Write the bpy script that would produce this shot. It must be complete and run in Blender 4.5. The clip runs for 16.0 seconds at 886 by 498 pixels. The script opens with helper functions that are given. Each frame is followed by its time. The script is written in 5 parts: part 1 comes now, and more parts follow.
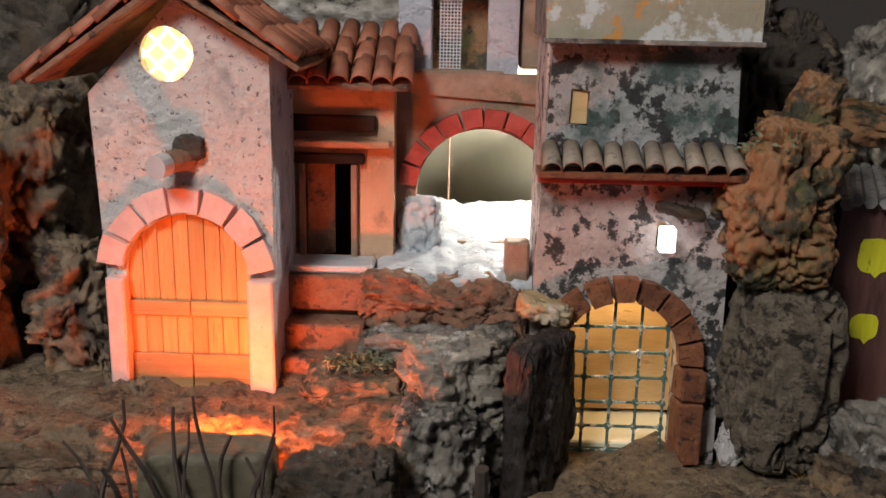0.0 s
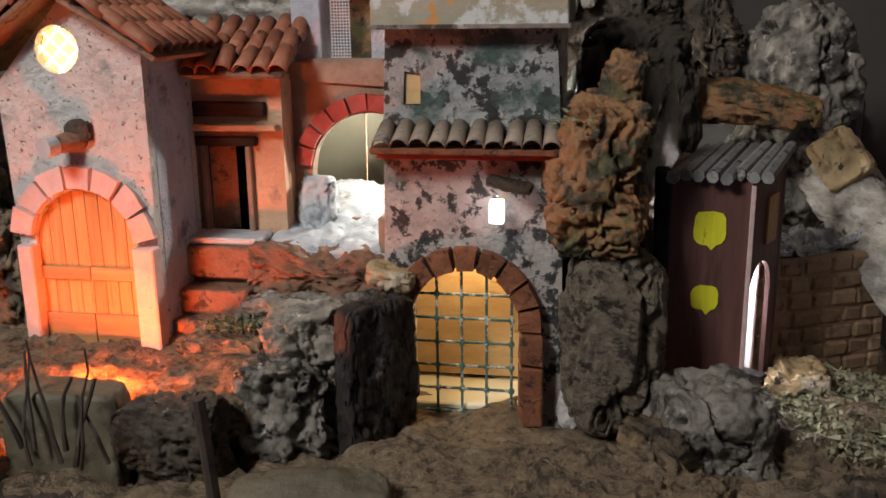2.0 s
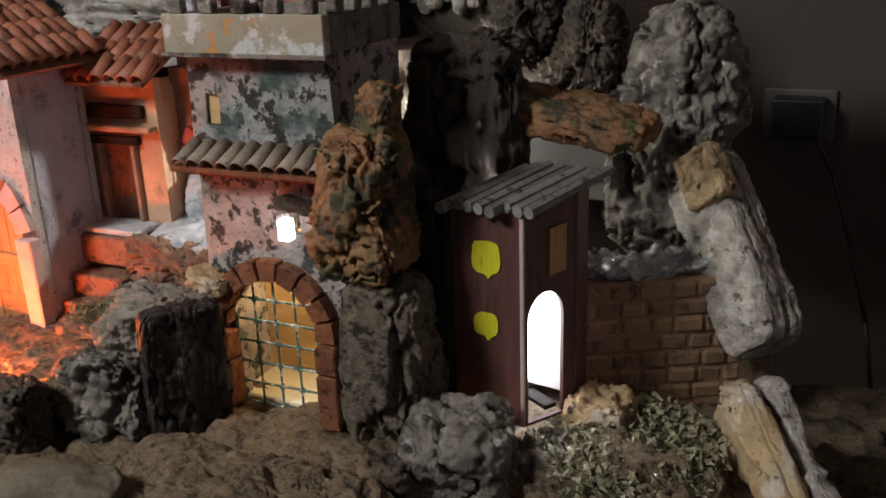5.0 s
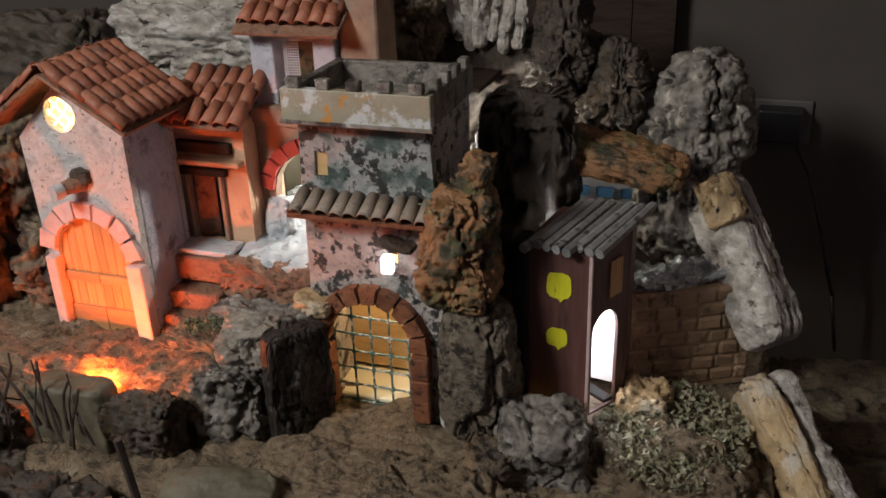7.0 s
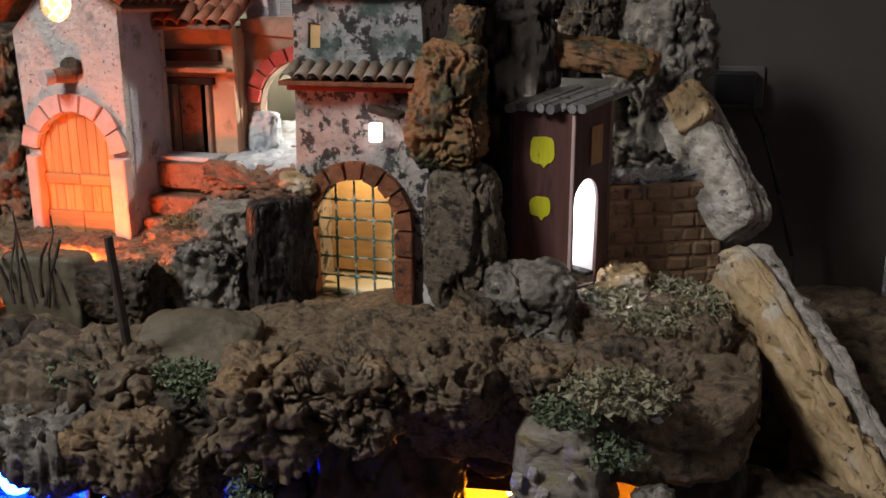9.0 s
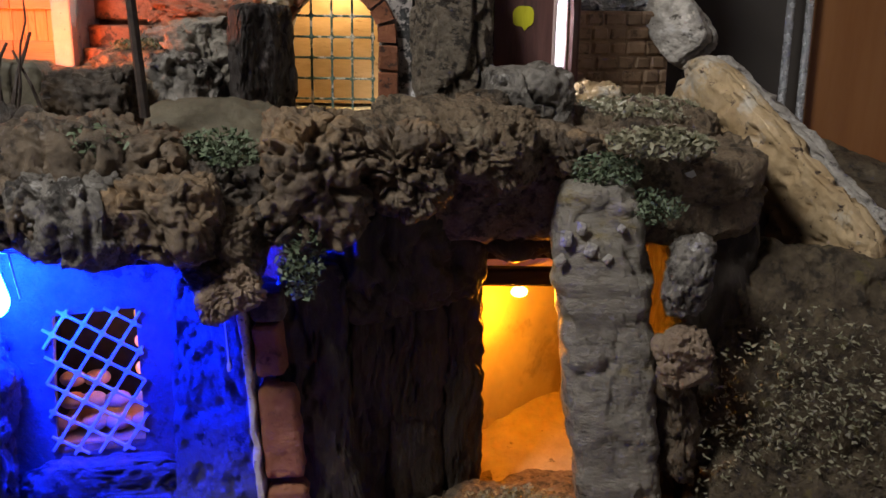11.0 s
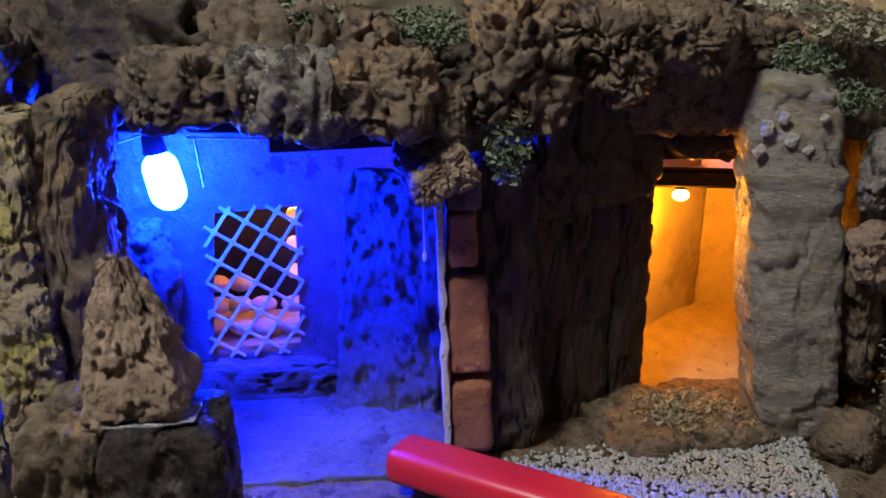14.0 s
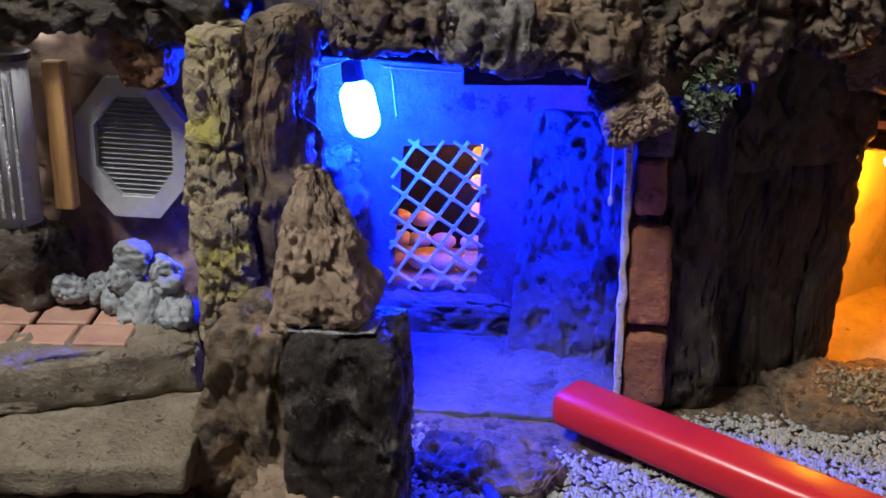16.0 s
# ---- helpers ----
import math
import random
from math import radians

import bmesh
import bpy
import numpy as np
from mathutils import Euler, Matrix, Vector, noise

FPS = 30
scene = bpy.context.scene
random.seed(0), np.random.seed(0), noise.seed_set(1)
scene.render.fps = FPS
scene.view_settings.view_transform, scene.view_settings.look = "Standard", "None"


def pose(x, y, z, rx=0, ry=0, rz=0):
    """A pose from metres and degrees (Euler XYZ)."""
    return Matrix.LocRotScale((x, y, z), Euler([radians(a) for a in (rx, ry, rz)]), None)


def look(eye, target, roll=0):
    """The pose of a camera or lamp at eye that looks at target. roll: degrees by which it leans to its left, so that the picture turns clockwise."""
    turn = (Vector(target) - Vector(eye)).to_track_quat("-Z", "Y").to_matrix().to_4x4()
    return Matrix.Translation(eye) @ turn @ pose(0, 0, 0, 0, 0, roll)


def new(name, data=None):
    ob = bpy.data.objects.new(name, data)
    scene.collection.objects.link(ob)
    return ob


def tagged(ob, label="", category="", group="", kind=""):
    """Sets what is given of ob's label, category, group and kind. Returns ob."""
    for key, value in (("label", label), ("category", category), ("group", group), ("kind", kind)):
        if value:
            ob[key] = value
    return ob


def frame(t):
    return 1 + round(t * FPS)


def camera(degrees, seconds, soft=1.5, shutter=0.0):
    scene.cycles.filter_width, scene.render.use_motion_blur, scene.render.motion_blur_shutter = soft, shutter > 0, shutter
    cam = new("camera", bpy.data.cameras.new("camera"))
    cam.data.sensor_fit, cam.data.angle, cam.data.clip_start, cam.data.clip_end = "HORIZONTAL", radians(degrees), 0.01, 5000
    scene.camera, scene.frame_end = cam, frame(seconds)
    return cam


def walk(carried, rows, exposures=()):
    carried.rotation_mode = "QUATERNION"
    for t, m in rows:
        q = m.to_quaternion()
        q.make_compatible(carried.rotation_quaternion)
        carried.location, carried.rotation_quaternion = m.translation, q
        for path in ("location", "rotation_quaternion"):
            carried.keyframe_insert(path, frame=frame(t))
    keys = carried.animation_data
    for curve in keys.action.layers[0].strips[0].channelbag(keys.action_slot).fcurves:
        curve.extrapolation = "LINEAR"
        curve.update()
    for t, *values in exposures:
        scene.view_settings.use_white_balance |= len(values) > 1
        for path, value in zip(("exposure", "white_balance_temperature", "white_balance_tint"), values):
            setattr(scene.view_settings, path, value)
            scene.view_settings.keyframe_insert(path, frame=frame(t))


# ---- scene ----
cam = camera(51.1, 16.0)
PATH = [
    (0, (0.017, 0.015, 1.314), (-0.029, 1.95, 0.812), 1.2),
    (0.5, (0.059, 0.006, 1.307), (-0.014, 1.944, 0.818), 1.1),
    (1, (0.121, -0.008, 1.309), (-0.028, 1.925, 0.815), 0.1),
    (1.5, (0.181, -0.016, 1.311), (-0.047, 1.905, 0.805), -0.6),
    (2, (0.245, -0.024, 1.308), (-0.097, 1.881, 0.804), -0.7),
    (2.5, (0.269, -0.014, 1.305), (-0.106, 1.883, 0.794), -0.4),
    (3, (0.334, 0.008, 1.312), (-0.148, 1.872, 0.768), -0.6),
    (3.5, (0.421, 0.027, 1.319), (-0.202, 1.849, 0.779), -0.2),
    (4, (0.503, 0.063, 1.313), (-0.253, 1.831, 0.763), -1.0),
    (4.2, (0.531, 0.076, 1.316), (-0.264, 1.824, 0.756), -1.2),
    (6.3, (0.584, 0.016, 1.535), (-0.095, 1.713, 0.723), -2.8),
    (6.5, (0.56, -0.01, 1.544), (-0.095, 1.697, 0.733), -2.4),
    (7, (0.481, -0.071, 1.541), (-0.123, 1.641, 0.703), -2.0),
    (7.5, (0.433, -0.123, 1.504), (-0.07, 1.626, 0.676), -1.1),
    (8, (0.431, -0.138, 1.43), (-0.052, 1.674, 0.737), -1.1),
    (8.5, (0.503, -0.175, 1.354), (-0.091, 1.645, 0.777), -1.8),
    (9, (0.471, -0.194, 1.28), (-0.045, 1.668, 0.766), -0.0),
    (9.5, (0.435, -0.249, 1.222), (0.047, 1.659, 0.765), -0.5),
    (9.7, (0.425, -0.26, 1.193), (0.059, 1.658, 0.758), -1.0),
    (11.8, (0.19, -0.266, 1.064), (0.288, 1.655, 0.514), 2.7),
    (12, (0.178, -0.269, 1.052), (0.29, 1.653, 0.507), 2.7),
    (12.5, (0.144, -0.274, 1.04), (0.306, 1.641, 0.485), 3.0),
    (13, (0.121, -0.264, 1.029), (0.276, 1.646, 0.457), 2.3),
    (13.5, (0.119, -0.26, 1.032), (0.198, 1.647, 0.434), 1.8),
    (14, (0.116, -0.265, 1.036), (0.084, 1.644, 0.44), 1.5),
    (14.5, (0.117, -0.269, 1.037), (-0.026, 1.629, 0.422), 1.6),
    (15, (0.117, -0.274, 1.032), (-0.082, 1.616, 0.41), 1.5),
    (15.5, (0.113, -0.275, 1.022), (-0.222, 1.587, 0.376), 1.9),
    (16, (0.11, -0.268, 1.016), (-0.284, 1.57, 0.334), 2.8),
]
walk(cam, [(t, look(eye, target, roll)) for t, eye, target, roll in PATH], [(0.0, 0.25), (9.7, 0.25), (11.8, 0.5), (13.5, 0.55), (15.0, 0.75), (16.0, 0.8)])


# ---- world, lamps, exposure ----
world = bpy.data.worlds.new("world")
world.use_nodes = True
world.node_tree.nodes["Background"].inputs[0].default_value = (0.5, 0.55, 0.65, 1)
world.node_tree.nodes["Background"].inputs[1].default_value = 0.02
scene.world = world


# the plan of the lower level was drawn in a leaning frame; settled() sets a thing of it upright in the true one
DRAWN = look((0.017, -0.187, 0.886), (0.422, 1.765, 0.728), -1.8)
TRUE = look((0.119, -0.260, 1.032), (0.198, 1.647, 0.434), 1.8)


def settled(pivot, k, turn=9.4):
    p = Vector(pivot)
    q = TRUE @ ((DRAWN.inverted() @ p) * k)
    return Matrix.Translation(q) @ Matrix.Rotation(radians(turn), 4, "Z") @ Matrix.Scale(k, 4) @ Matrix.Translation(-p)


def settle(ob, pivot, k, turn=9.4):
    ob.matrix_basis = settled(pivot, k, turn) @ ob.matrix_basis
    return ob


BLUE, AMBER, WEST = ((0.0, 0.530, 0.80), 1.19), ((0.303, 0.490, 0.873), 1.22), ((-0.207, 0.370, 0.80), 1.17)


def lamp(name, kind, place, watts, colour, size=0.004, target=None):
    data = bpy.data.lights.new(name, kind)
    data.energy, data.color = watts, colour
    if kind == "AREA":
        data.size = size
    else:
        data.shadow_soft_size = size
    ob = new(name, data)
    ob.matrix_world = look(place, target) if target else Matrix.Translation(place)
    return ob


# unseen lamp assumed for the room's neutral light, hung to suit its falloff
lamp("assumed_room_light", "AREA", (-0.52, -0.38, 2.10), 15.0, (1.0, 0.97, 0.93), 0.35, (0.10, 0.6, 0.95))
lamp("red_bulb_light", "POINT", (-0.137, 0.584, 1.028), 1.65, (1.0, 0.14, 0.02), 0.011)
lamp("west_red_light", "POINT", (-0.42, 0.66, 1.12), 0.9, (1.0, 0.10, 0.015), 0.011)
lamp("alley_light", "POINT", (0.095, 0.890, 1.205), 1.5, (1.0, 0.95, 0.85), 0.006)
lamp("gate_cellar_light", "POINT", (0.137, 0.712, 1.128), 0.26, (1.0, 0.70, 0.36), 0.004)
lamp("shed_light", "POINT", (0.33, 0.745, 1.10), 1.2, (0.92, 0.95, 1.0), 0.006)
lamp("orange_cave_light", "POINT", settled(*AMBER) @ Vector((0.306, 0.500, 0.853)), 0.72, (1.0, 0.31, 0.008), 0.005)
lamp("blue_window_inner_light", "POINT", settled(*BLUE) @ Vector((0.000, 0.585, 0.86)), 0.25, (1.0, 0.45, 0.1), 0.005)


# ---- materials ----
def surf(name, c1, c2, scale=60, c3=None, pscale=25, lo=0.5, hi=0.6, c4=None, qscale=18, qlo=0.6, qhi=0.68,
         rough=0.6, rough2=None, bump=0.4, bscale=180, dist=0.002, stretch=(1, 1, 1), metal=0.0, spec=0.5, emit=None, strength=0.0, vary=0.0):
    m = bpy.data.materials.new(name)
    m.use_nodes = True
    nt = m.node_tree
    b = nt.nodes["Principled BSDF"]
    link = nt.links.new

    def node(kind, **kw):
        n = nt.nodes.new(kind)
        for k, v in kw.items():
            n.inputs[k].default_value = v
        return n
    tc = node("ShaderNodeTexCoord")
    mp = node("ShaderNodeMapping", Scale=stretch)
    link(tc.outputs["Object"], mp.inputs["Vector"])
    if vary:
        oi = node("ShaderNodeObjectInfo")
        comb = node("ShaderNodeVectorMath", )
        comb.operation = "SCALE"
        comb.inputs[0].default_value = (3.1, 1.7, 2.3)
        link(oi.outputs["Random"], comb.inputs["Scale"])
        link(comb.outputs[0], mp.inputs["Location"])

    def nz(sc, det, ro=0.6):
        n = node("ShaderNodeTexNoise", Scale=sc, Detail=det, Roughness=ro)
        link(mp.outputs[0], n.inputs["Vector"])
        return n

    def ramp(src, lo_, hi_):
        r = node("ShaderNodeMapRange")
        r.inputs["From Min"].default_value, r.inputs["From Max"].default_value = lo_, hi_
        link(src, r.inputs["Value"])
        return r.outputs["Result"]

    def mix(fac, a, c):
        n = nt.nodes.new("ShaderNodeMix")
        n.data_type = "RGBA"
        link(fac, n.inputs["Factor"])
        for sock, v in ((n.inputs[6], a), (n.inputs[7], c)):
            if isinstance(v, tuple):
                sock.default_value = (*v, 1)
            else:
                link(v, sock)
        return n.outputs[2]
    n1 = nz(scale, 8, 0.65)
    col = mix(ramp(n1.outputs[0], 0.35, 0.65), c1, c2)
    if c3:
        col = mix(ramp(nz(pscale, 8, 0.7).outputs[0], lo, hi), col, c3)
    if c4:
        col = mix(ramp(nz(qscale, 6, 0.65).outputs[0], qlo, qhi), col, c4)
    if vary:
        hsv = node("ShaderNodeHueSaturation")
        mr = node("ShaderNodeMapRange")
        mr.inputs["To Min"].default_value, mr.inputs["To Max"].default_value = 1 - vary, 1 + vary
        link(oi.outputs["Random"], mr.inputs["Value"])
        link(mr.outputs[0], hsv.inputs["Value"])
        link(col, hsv.inputs["Color"])
        col = hsv.outputs[0]
    link(col, b.inputs["Base Color"])
    b.inputs["Metallic"].default_value = metal
    b.inputs["Specular IOR Level"].default_value = spec
    r = node("ShaderNodeMapRange")
    r.inputs["To Min"].default_value, r.inputs["To Max"].default_value = (rough2 if rough2 is not None else max(0.05, rough - 0.15)), rough
    r.inputs["From Min"].default_value, r.inputs["From Max"].default_value = 0.35, 0.65
    link(nz(scale * 2.3, 4).outputs[0], r.inputs["Value"])
    link(r.outputs[0], b.inputs["Roughness"])
    bp = node("ShaderNodeBump", Strength=bump, Distance=dist)
    add = node("ShaderNodeMath")
    link(nz(bscale, 8, 0.7).outputs[0], add.inputs[0])
    link(n1.outputs[0], add.inputs[1])
    link(add.outputs[0], bp.inputs["Height"])
    link(bp.outputs[0], b.inputs["Normal"])
    if emit:
        b.inputs["Emission Color"].default_value = (*emit, 1)
        b.inputs["Emission Strength"].default_value = strength
    return m


M = {}
M["rock"] = surf("rock", (0.095, 0.068, 0.044), (0.24, 0.18, 0.12), 48, (0.03, 0.022, 0.016), 30, 0.50, 0.62, (0.31, 0.205, 0.11), 16, 0.55, 0.68, rough=0.62, rough2=0.28, bump=0.8, bscale=200, dist=0.0035, vary=0.18)
M["grey_rock"] = surf("grey_rock", (0.12, 0.108, 0.092), (0.30, 0.275, 0.24), 55, (0.04, 0.034, 0.028), 34, 0.51, 0.60, (0.50, 0.48, 0.45), 50, 0.61, 0.68, rough=0.6, rough2=0.26, bump=0.8, bscale=200, dist=0.0035, vary=0.18)
M["dark_rock"] = surf("dark_rock", (0.035, 0.027, 0.021), (0.10, 0.078, 0.058), 50, (0.20, 0.18, 0.165), 60, 0.63, 0.70, (0.09, 0.058, 0.03), 18, 0.56, 0.66, rough=0.55, rough2=0.25, bump=0.8, bscale=200, dist=0.0035, vary=0.2)
M["ochre_rock"] = surf("ochre_rock", (0.34, 0.175, 0.08), (0.25, 0.125, 0.055), 36, (0.045, 0.042, 0.026), 28, 0.48, 0.56, (0.12, 0.12, 0.045), 20, 0.54, 0.64, rough=0.55, rough2=0.25, bump=0.8, bscale=200, dist=0.0035, vary=0.1)
M["soil"] = surf("soil", (0.17, 0.12, 0.075), (0.32, 0.24, 0.155), 120, (0.075, 0.055, 0.035), 70, 0.52, 0.60, (0.36, 0.29, 0.20), 40, 0.58, 0.66, rough=0.75, rough2=0.35, bump=1.0, bscale=260, dist=0.005)
M["cork"] = surf("cork", (0.44, 0.30, 0.15), (0.62, 0.47, 0.28), 30, (0.62, 0.57, 0.48), 14, 0.54, 0.64, (0.10, 0.065, 0.045), 85, 0.60, 0.64, rough=0.75, rough2=0.45, bump=0.8, bscale=160, dist=0.004)
M["bark"] = surf("bark", (0.34, 0.31, 0.27), (0.68, 0.64, 0.58), 60, (0.08, 0.068, 0.056), 44, 0.57, 0.63, (0.70, 0.68, 0.65), 30, 0.56, 0.66, rough=0.7, rough2=0.4, bump=0.9, bscale=170, dist=0.005, stretch=(1, 1, 1.6))
M["white_stucco"] = surf("white_stucco", (0.76, 0.73, 0.71), (0.86, 0.83, 0.81), 40, (0.22, 0.19, 0.19), 170, 0.585, 0.625, (0.46, 0.49, 0.49), 24, 0.56, 0.68, rough=0.7, rough2=0.5, bump=1.0, bscale=120, dist=0.008)
# white stucco tinted with the blue-white light that falls on it
M["bluelit_stucco"] = surf("bluelit_stucco", (0.56, 0.57, 0.66), (0.74, 0.74, 0.81), 26, (0.26, 0.26, 0.33), 30, 0.55, 0.65, rough=0.7, rough2=0.5, bump=1.0, bscale=110, dist=0.007)
M["tower_stucco"] = surf("tower_stucco", (0.46, 0.41, 0.385), (0.64, 0.585, 0.55), 60, (0.05, 0.05, 0.05), 62, 0.515, 0.56, (0.15, 0.185, 0.17), 13, 0.55, 0.68, rough=0.6, rough2=0.35, bump=1.0, bscale=140, dist=0.005)
M["tower_top"] = surf("tower_top", (0.36, 0.38, 0.385), (0.60, 0.58, 0.55), 60, (0.045, 0.046, 0.045), 60, 0.50, 0.55, (0.10, 0.145, 0.13), 22, 0.50, 0.62, rough=0.6, rough2=0.35, bump=1.0, bscale=140, dist=0.005)
M["parapet"] = surf("parapet", (0.30, 0.26, 0.18), (0.38, 0.34, 0.26), 30, (0.56, 0.56, 0.55), 34, 0.50, 0.56, (0.55, 0.25, 0.06), 40, 0.60, 0.64, rough=0.6, bump=0.6)
M["plaster"] = surf("plaster", (0.62, 0.38, 0.24), (0.70, 0.46, 0.30), 40, (0.36, 0.25, 0.17), 26, 0.56, 0.68, rough=0.7, bump=0.8, bscale=150, dist=0.004)
M["mud_wall"] = surf("mud_wall", (0.26, 0.16, 0.11), (0.38, 0.26, 0.19), 50, (0.16, 0.14, 0.08), 22, 0.55, 0.65, rough=0.7, bump=0.7)
M["pink_stone"] = surf("pink_stone", (0.60, 0.42, 0.40), (0.70, 0.53, 0.50), 60, (0.42, 0.30, 0.28), 90, 0.62, 0.7, rough=0.7, bump=0.7, vary=0.08)
M["brick"] = surf("brick", (0.22, 0.075, 0.035), (0.34, 0.13, 0.06), 80, (0.07, 0.03, 0.02), 130, 0.56, 0.62, rough=0.75, bump=1.0, dist=0.004, vary=0.2)
M["red_brick"] = surf("red_brick", (0.36, 0.045, 0.035), (0.46, 0.08, 0.06), 70, (0.20, 0.04, 0.03), 90, 0.62, 0.7, rough=0.65, bump=0.6, vary=0.12)
M["roof_tile"] = surf("roof_tile", (0.28, 0.095, 0.055), (0.40, 0.16, 0.09), 60, (0.12, 0.06, 0.045), 60, 0.55, 0.65, rough=0.65, rough2=0.4, bump=0.5, vary=0.25)
M["grey_tile"] = surf("grey_tile", (0.22, 0.17, 0.13), (0.34, 0.28, 0.22), 60, (0.07, 0.05, 0.045), 60, 0.55, 0.65, rough=0.6, bump=0.5, vary=0.2)
M["door_wood"] = surf("door_wood", (0.50, 0.27, 0.10), (0.62, 0.37, 0.16), 45, (0.36, 0.18, 0.07), 60, 0.56, 0.66, rough=0.5, bump=0.3, stretch=(5, 5, 0.35), vary=0.16)
M["rail_wood"] = surf("rail_wood", (0.46, 0.24, 0.10), (0.56, 0.32, 0.14), 45, (0.34, 0.17, 0.07), 60, 0.56, 0.66, rough=0.5, bump=0.3, stretch=(0.35, 5, 5), vary=0.12)
M["pale_wood"] = surf("pale_wood", (0.55, 0.36, 0.16), (0.66, 0.46, 0.23), 40, (0.40, 0.24, 0.09), 50, 0.6, 0.68, rough=0.6, bump=0.3, stretch=(1, 1, 3))
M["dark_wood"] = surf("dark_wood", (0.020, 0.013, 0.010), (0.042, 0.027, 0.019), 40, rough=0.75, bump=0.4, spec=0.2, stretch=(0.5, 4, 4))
M["shed_wood"] = surf("shed_wood", (0.10, 0.045, 0.04), (0.15, 0.07, 0.06), 40, (0.07, 0.035, 0.03), 30, 0.55, 0.65, rough=0.5, bump=0.3, stretch=(3, 3, 0.4))
M["yellow_paint"] = surf("yellow_paint", (0.62, 0.60, 0.02), (0.75, 0.72, 0.04), 60, (0.35, 0.34, 0.02), 160, 0.6, 0.66, rough=0.5, bump=0.4, stretch=(2, 2, 0.4))
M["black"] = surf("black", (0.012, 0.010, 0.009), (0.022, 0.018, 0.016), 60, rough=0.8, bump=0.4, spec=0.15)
M["stick_roof"] = surf("stick_roof", (0.17, 0.17, 0.17), (0.30, 0.30, 0.29), 60, (0.06, 0.06, 0.06), 60, 0.55, 0.62, rough=0.45, rough2=0.25, bump=0.6, vary=0.3)
M["wall_brick"] = surf("wall_brick", (0.32, 0.205, 0.12), (0.44, 0.30, 0.19), 50, (0.13, 0.085, 0.05), 40, 0.55, 0.65, rough=0.65, rough2=0.4, bump=0.7, vary=0.15)
M["cream"] = surf("cream", (0.74, 0.70, 0.50), (0.80, 0.77, 0.60), 12, rough=0.7, bump=0.15)
M["alley"] = surf("alley", (0.48, 0.53, 0.57), (0.64, 0.67, 0.70), 35, (0.22, 0.27, 0.31), 50, 0.56, 0.66, rough=0.6, rough2=0.3, bump=0.7, bscale=110, dist=0.003, stretch=(1, 2, 2))
M["step_stone"] = surf("step_stone", (0.28, 0.14, 0.085), (0.40, 0.23, 0.15), 90, (0.10, 0.07, 0.055), 60, 0.55, 0.62, rough=0.7, bump=1.0, bscale=200, dist=0.005)
# pale patches imitate glossy reflections of the inner lamp on the bars
M["green_wire"] = surf("green_wire", (0.045, 0.10, 0.09), (0.11, 0.20, 0.18), 90, (0.62, 0.66, 0.64), 120, 0.52, 0.60, rough=0.3, rough2=0.12, bump=0.2)
M["white_wire"] = surf("white_wire", (0.65, 0.66, 0.70), (0.75, 0.76, 0.80), 60, rough=0.4, bump=0.2)
M["grey_plastic"] = surf("grey_plastic", (0.40, 0.41, 0.43), (0.52, 0.53, 0.55), 40, (0.30, 0.31, 0.33), 60, 0.6, 0.7, rough=0.5, bump=0.3)
M["gauze"] = surf("gauze", (0.20, 0.21, 0.23), (0.27, 0.28, 0.30), 40, rough=0.5, bump=0.3)
M["pebble"] = surf("pebble", (0.20, 0.23, 0.25), (0.34, 0.36, 0.37), 70, (0.10, 0.12, 0.13), 90, 0.56, 0.64, rough=0.6, bump=0.6, vary=0.2)
M["gravel"] = surf("gravel", (0.40, 0.41, 0.39), (0.60, 0.60, 0.57), 200, (0.28, 0.28, 0.25), 300, 0.55, 0.62, rough=0.6, bump=0.5, vary=0.3)
M["cave_plaster"] = surf("cave_plaster", (0.125, 0.122, 0.15), (0.205, 0.198, 0.225), 50, (0.03, 0.027, 0.035), 26, 0.60, 0.635, (0.12, 0.115, 0.14), 14, 0.52, 0.66, rough=0.55, rough2=0.28, bump=1.0, bscale=130, dist=0.006)
M["orange_wall"] = surf("orange_wall", (0.60, 0.50, 0.36), (0.70, 0.60, 0.45), 25, (0.45, 0.36, 0.24), 18, 0.56, 0.66, rough=0.7, bump=0.4)
M["red_plastic"] = surf("red_plastic", (0.66, 0.022, 0.012), (0.72, 0.03, 0.016), 30, rough=0.35, rough2=0.28, bump=0.05)
M["stone_slab"] = surf("stone_slab", (0.24, 0.20, 0.14), (0.40, 0.345, 0.255), 60, (0.07, 0.055, 0.04), 120, 0.58, 0.62, (0.40, 0.36, 0.28), 60, 0.60, 0.68, rough=0.6, rough2=0.3, bump=1.0, bscale=220, dist=0.005)
M["pink_paving"] = surf("pink_paving", (0.38, 0.20, 0.15), (0.48, 0.29, 0.22), 40, rough=0.7, bump=0.5, vary=0.12)
M["moss"] = surf("moss", (0.10, 0.14, 0.07), (0.22, 0.27, 0.18), 90, (0.05, 0.07, 0.03), 60, 0.55, 0.65, rough=0.8, bump=0.4)
M["litter"] = surf("litter", (0.22, 0.20, 0.12), (0.38, 0.36, 0.26), 90, (0.12, 0.13, 0.06), 60, 0.5, 0.65, rough=0.7, rough2=0.4, bump=0.4)
M["twig"] = surf("twig", (0.03, 0.022, 0.018), (0.07, 0.05, 0.04), 60, rough=0.7, bump=0.5)
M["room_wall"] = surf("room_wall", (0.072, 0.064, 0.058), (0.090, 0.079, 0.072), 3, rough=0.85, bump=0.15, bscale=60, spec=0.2)
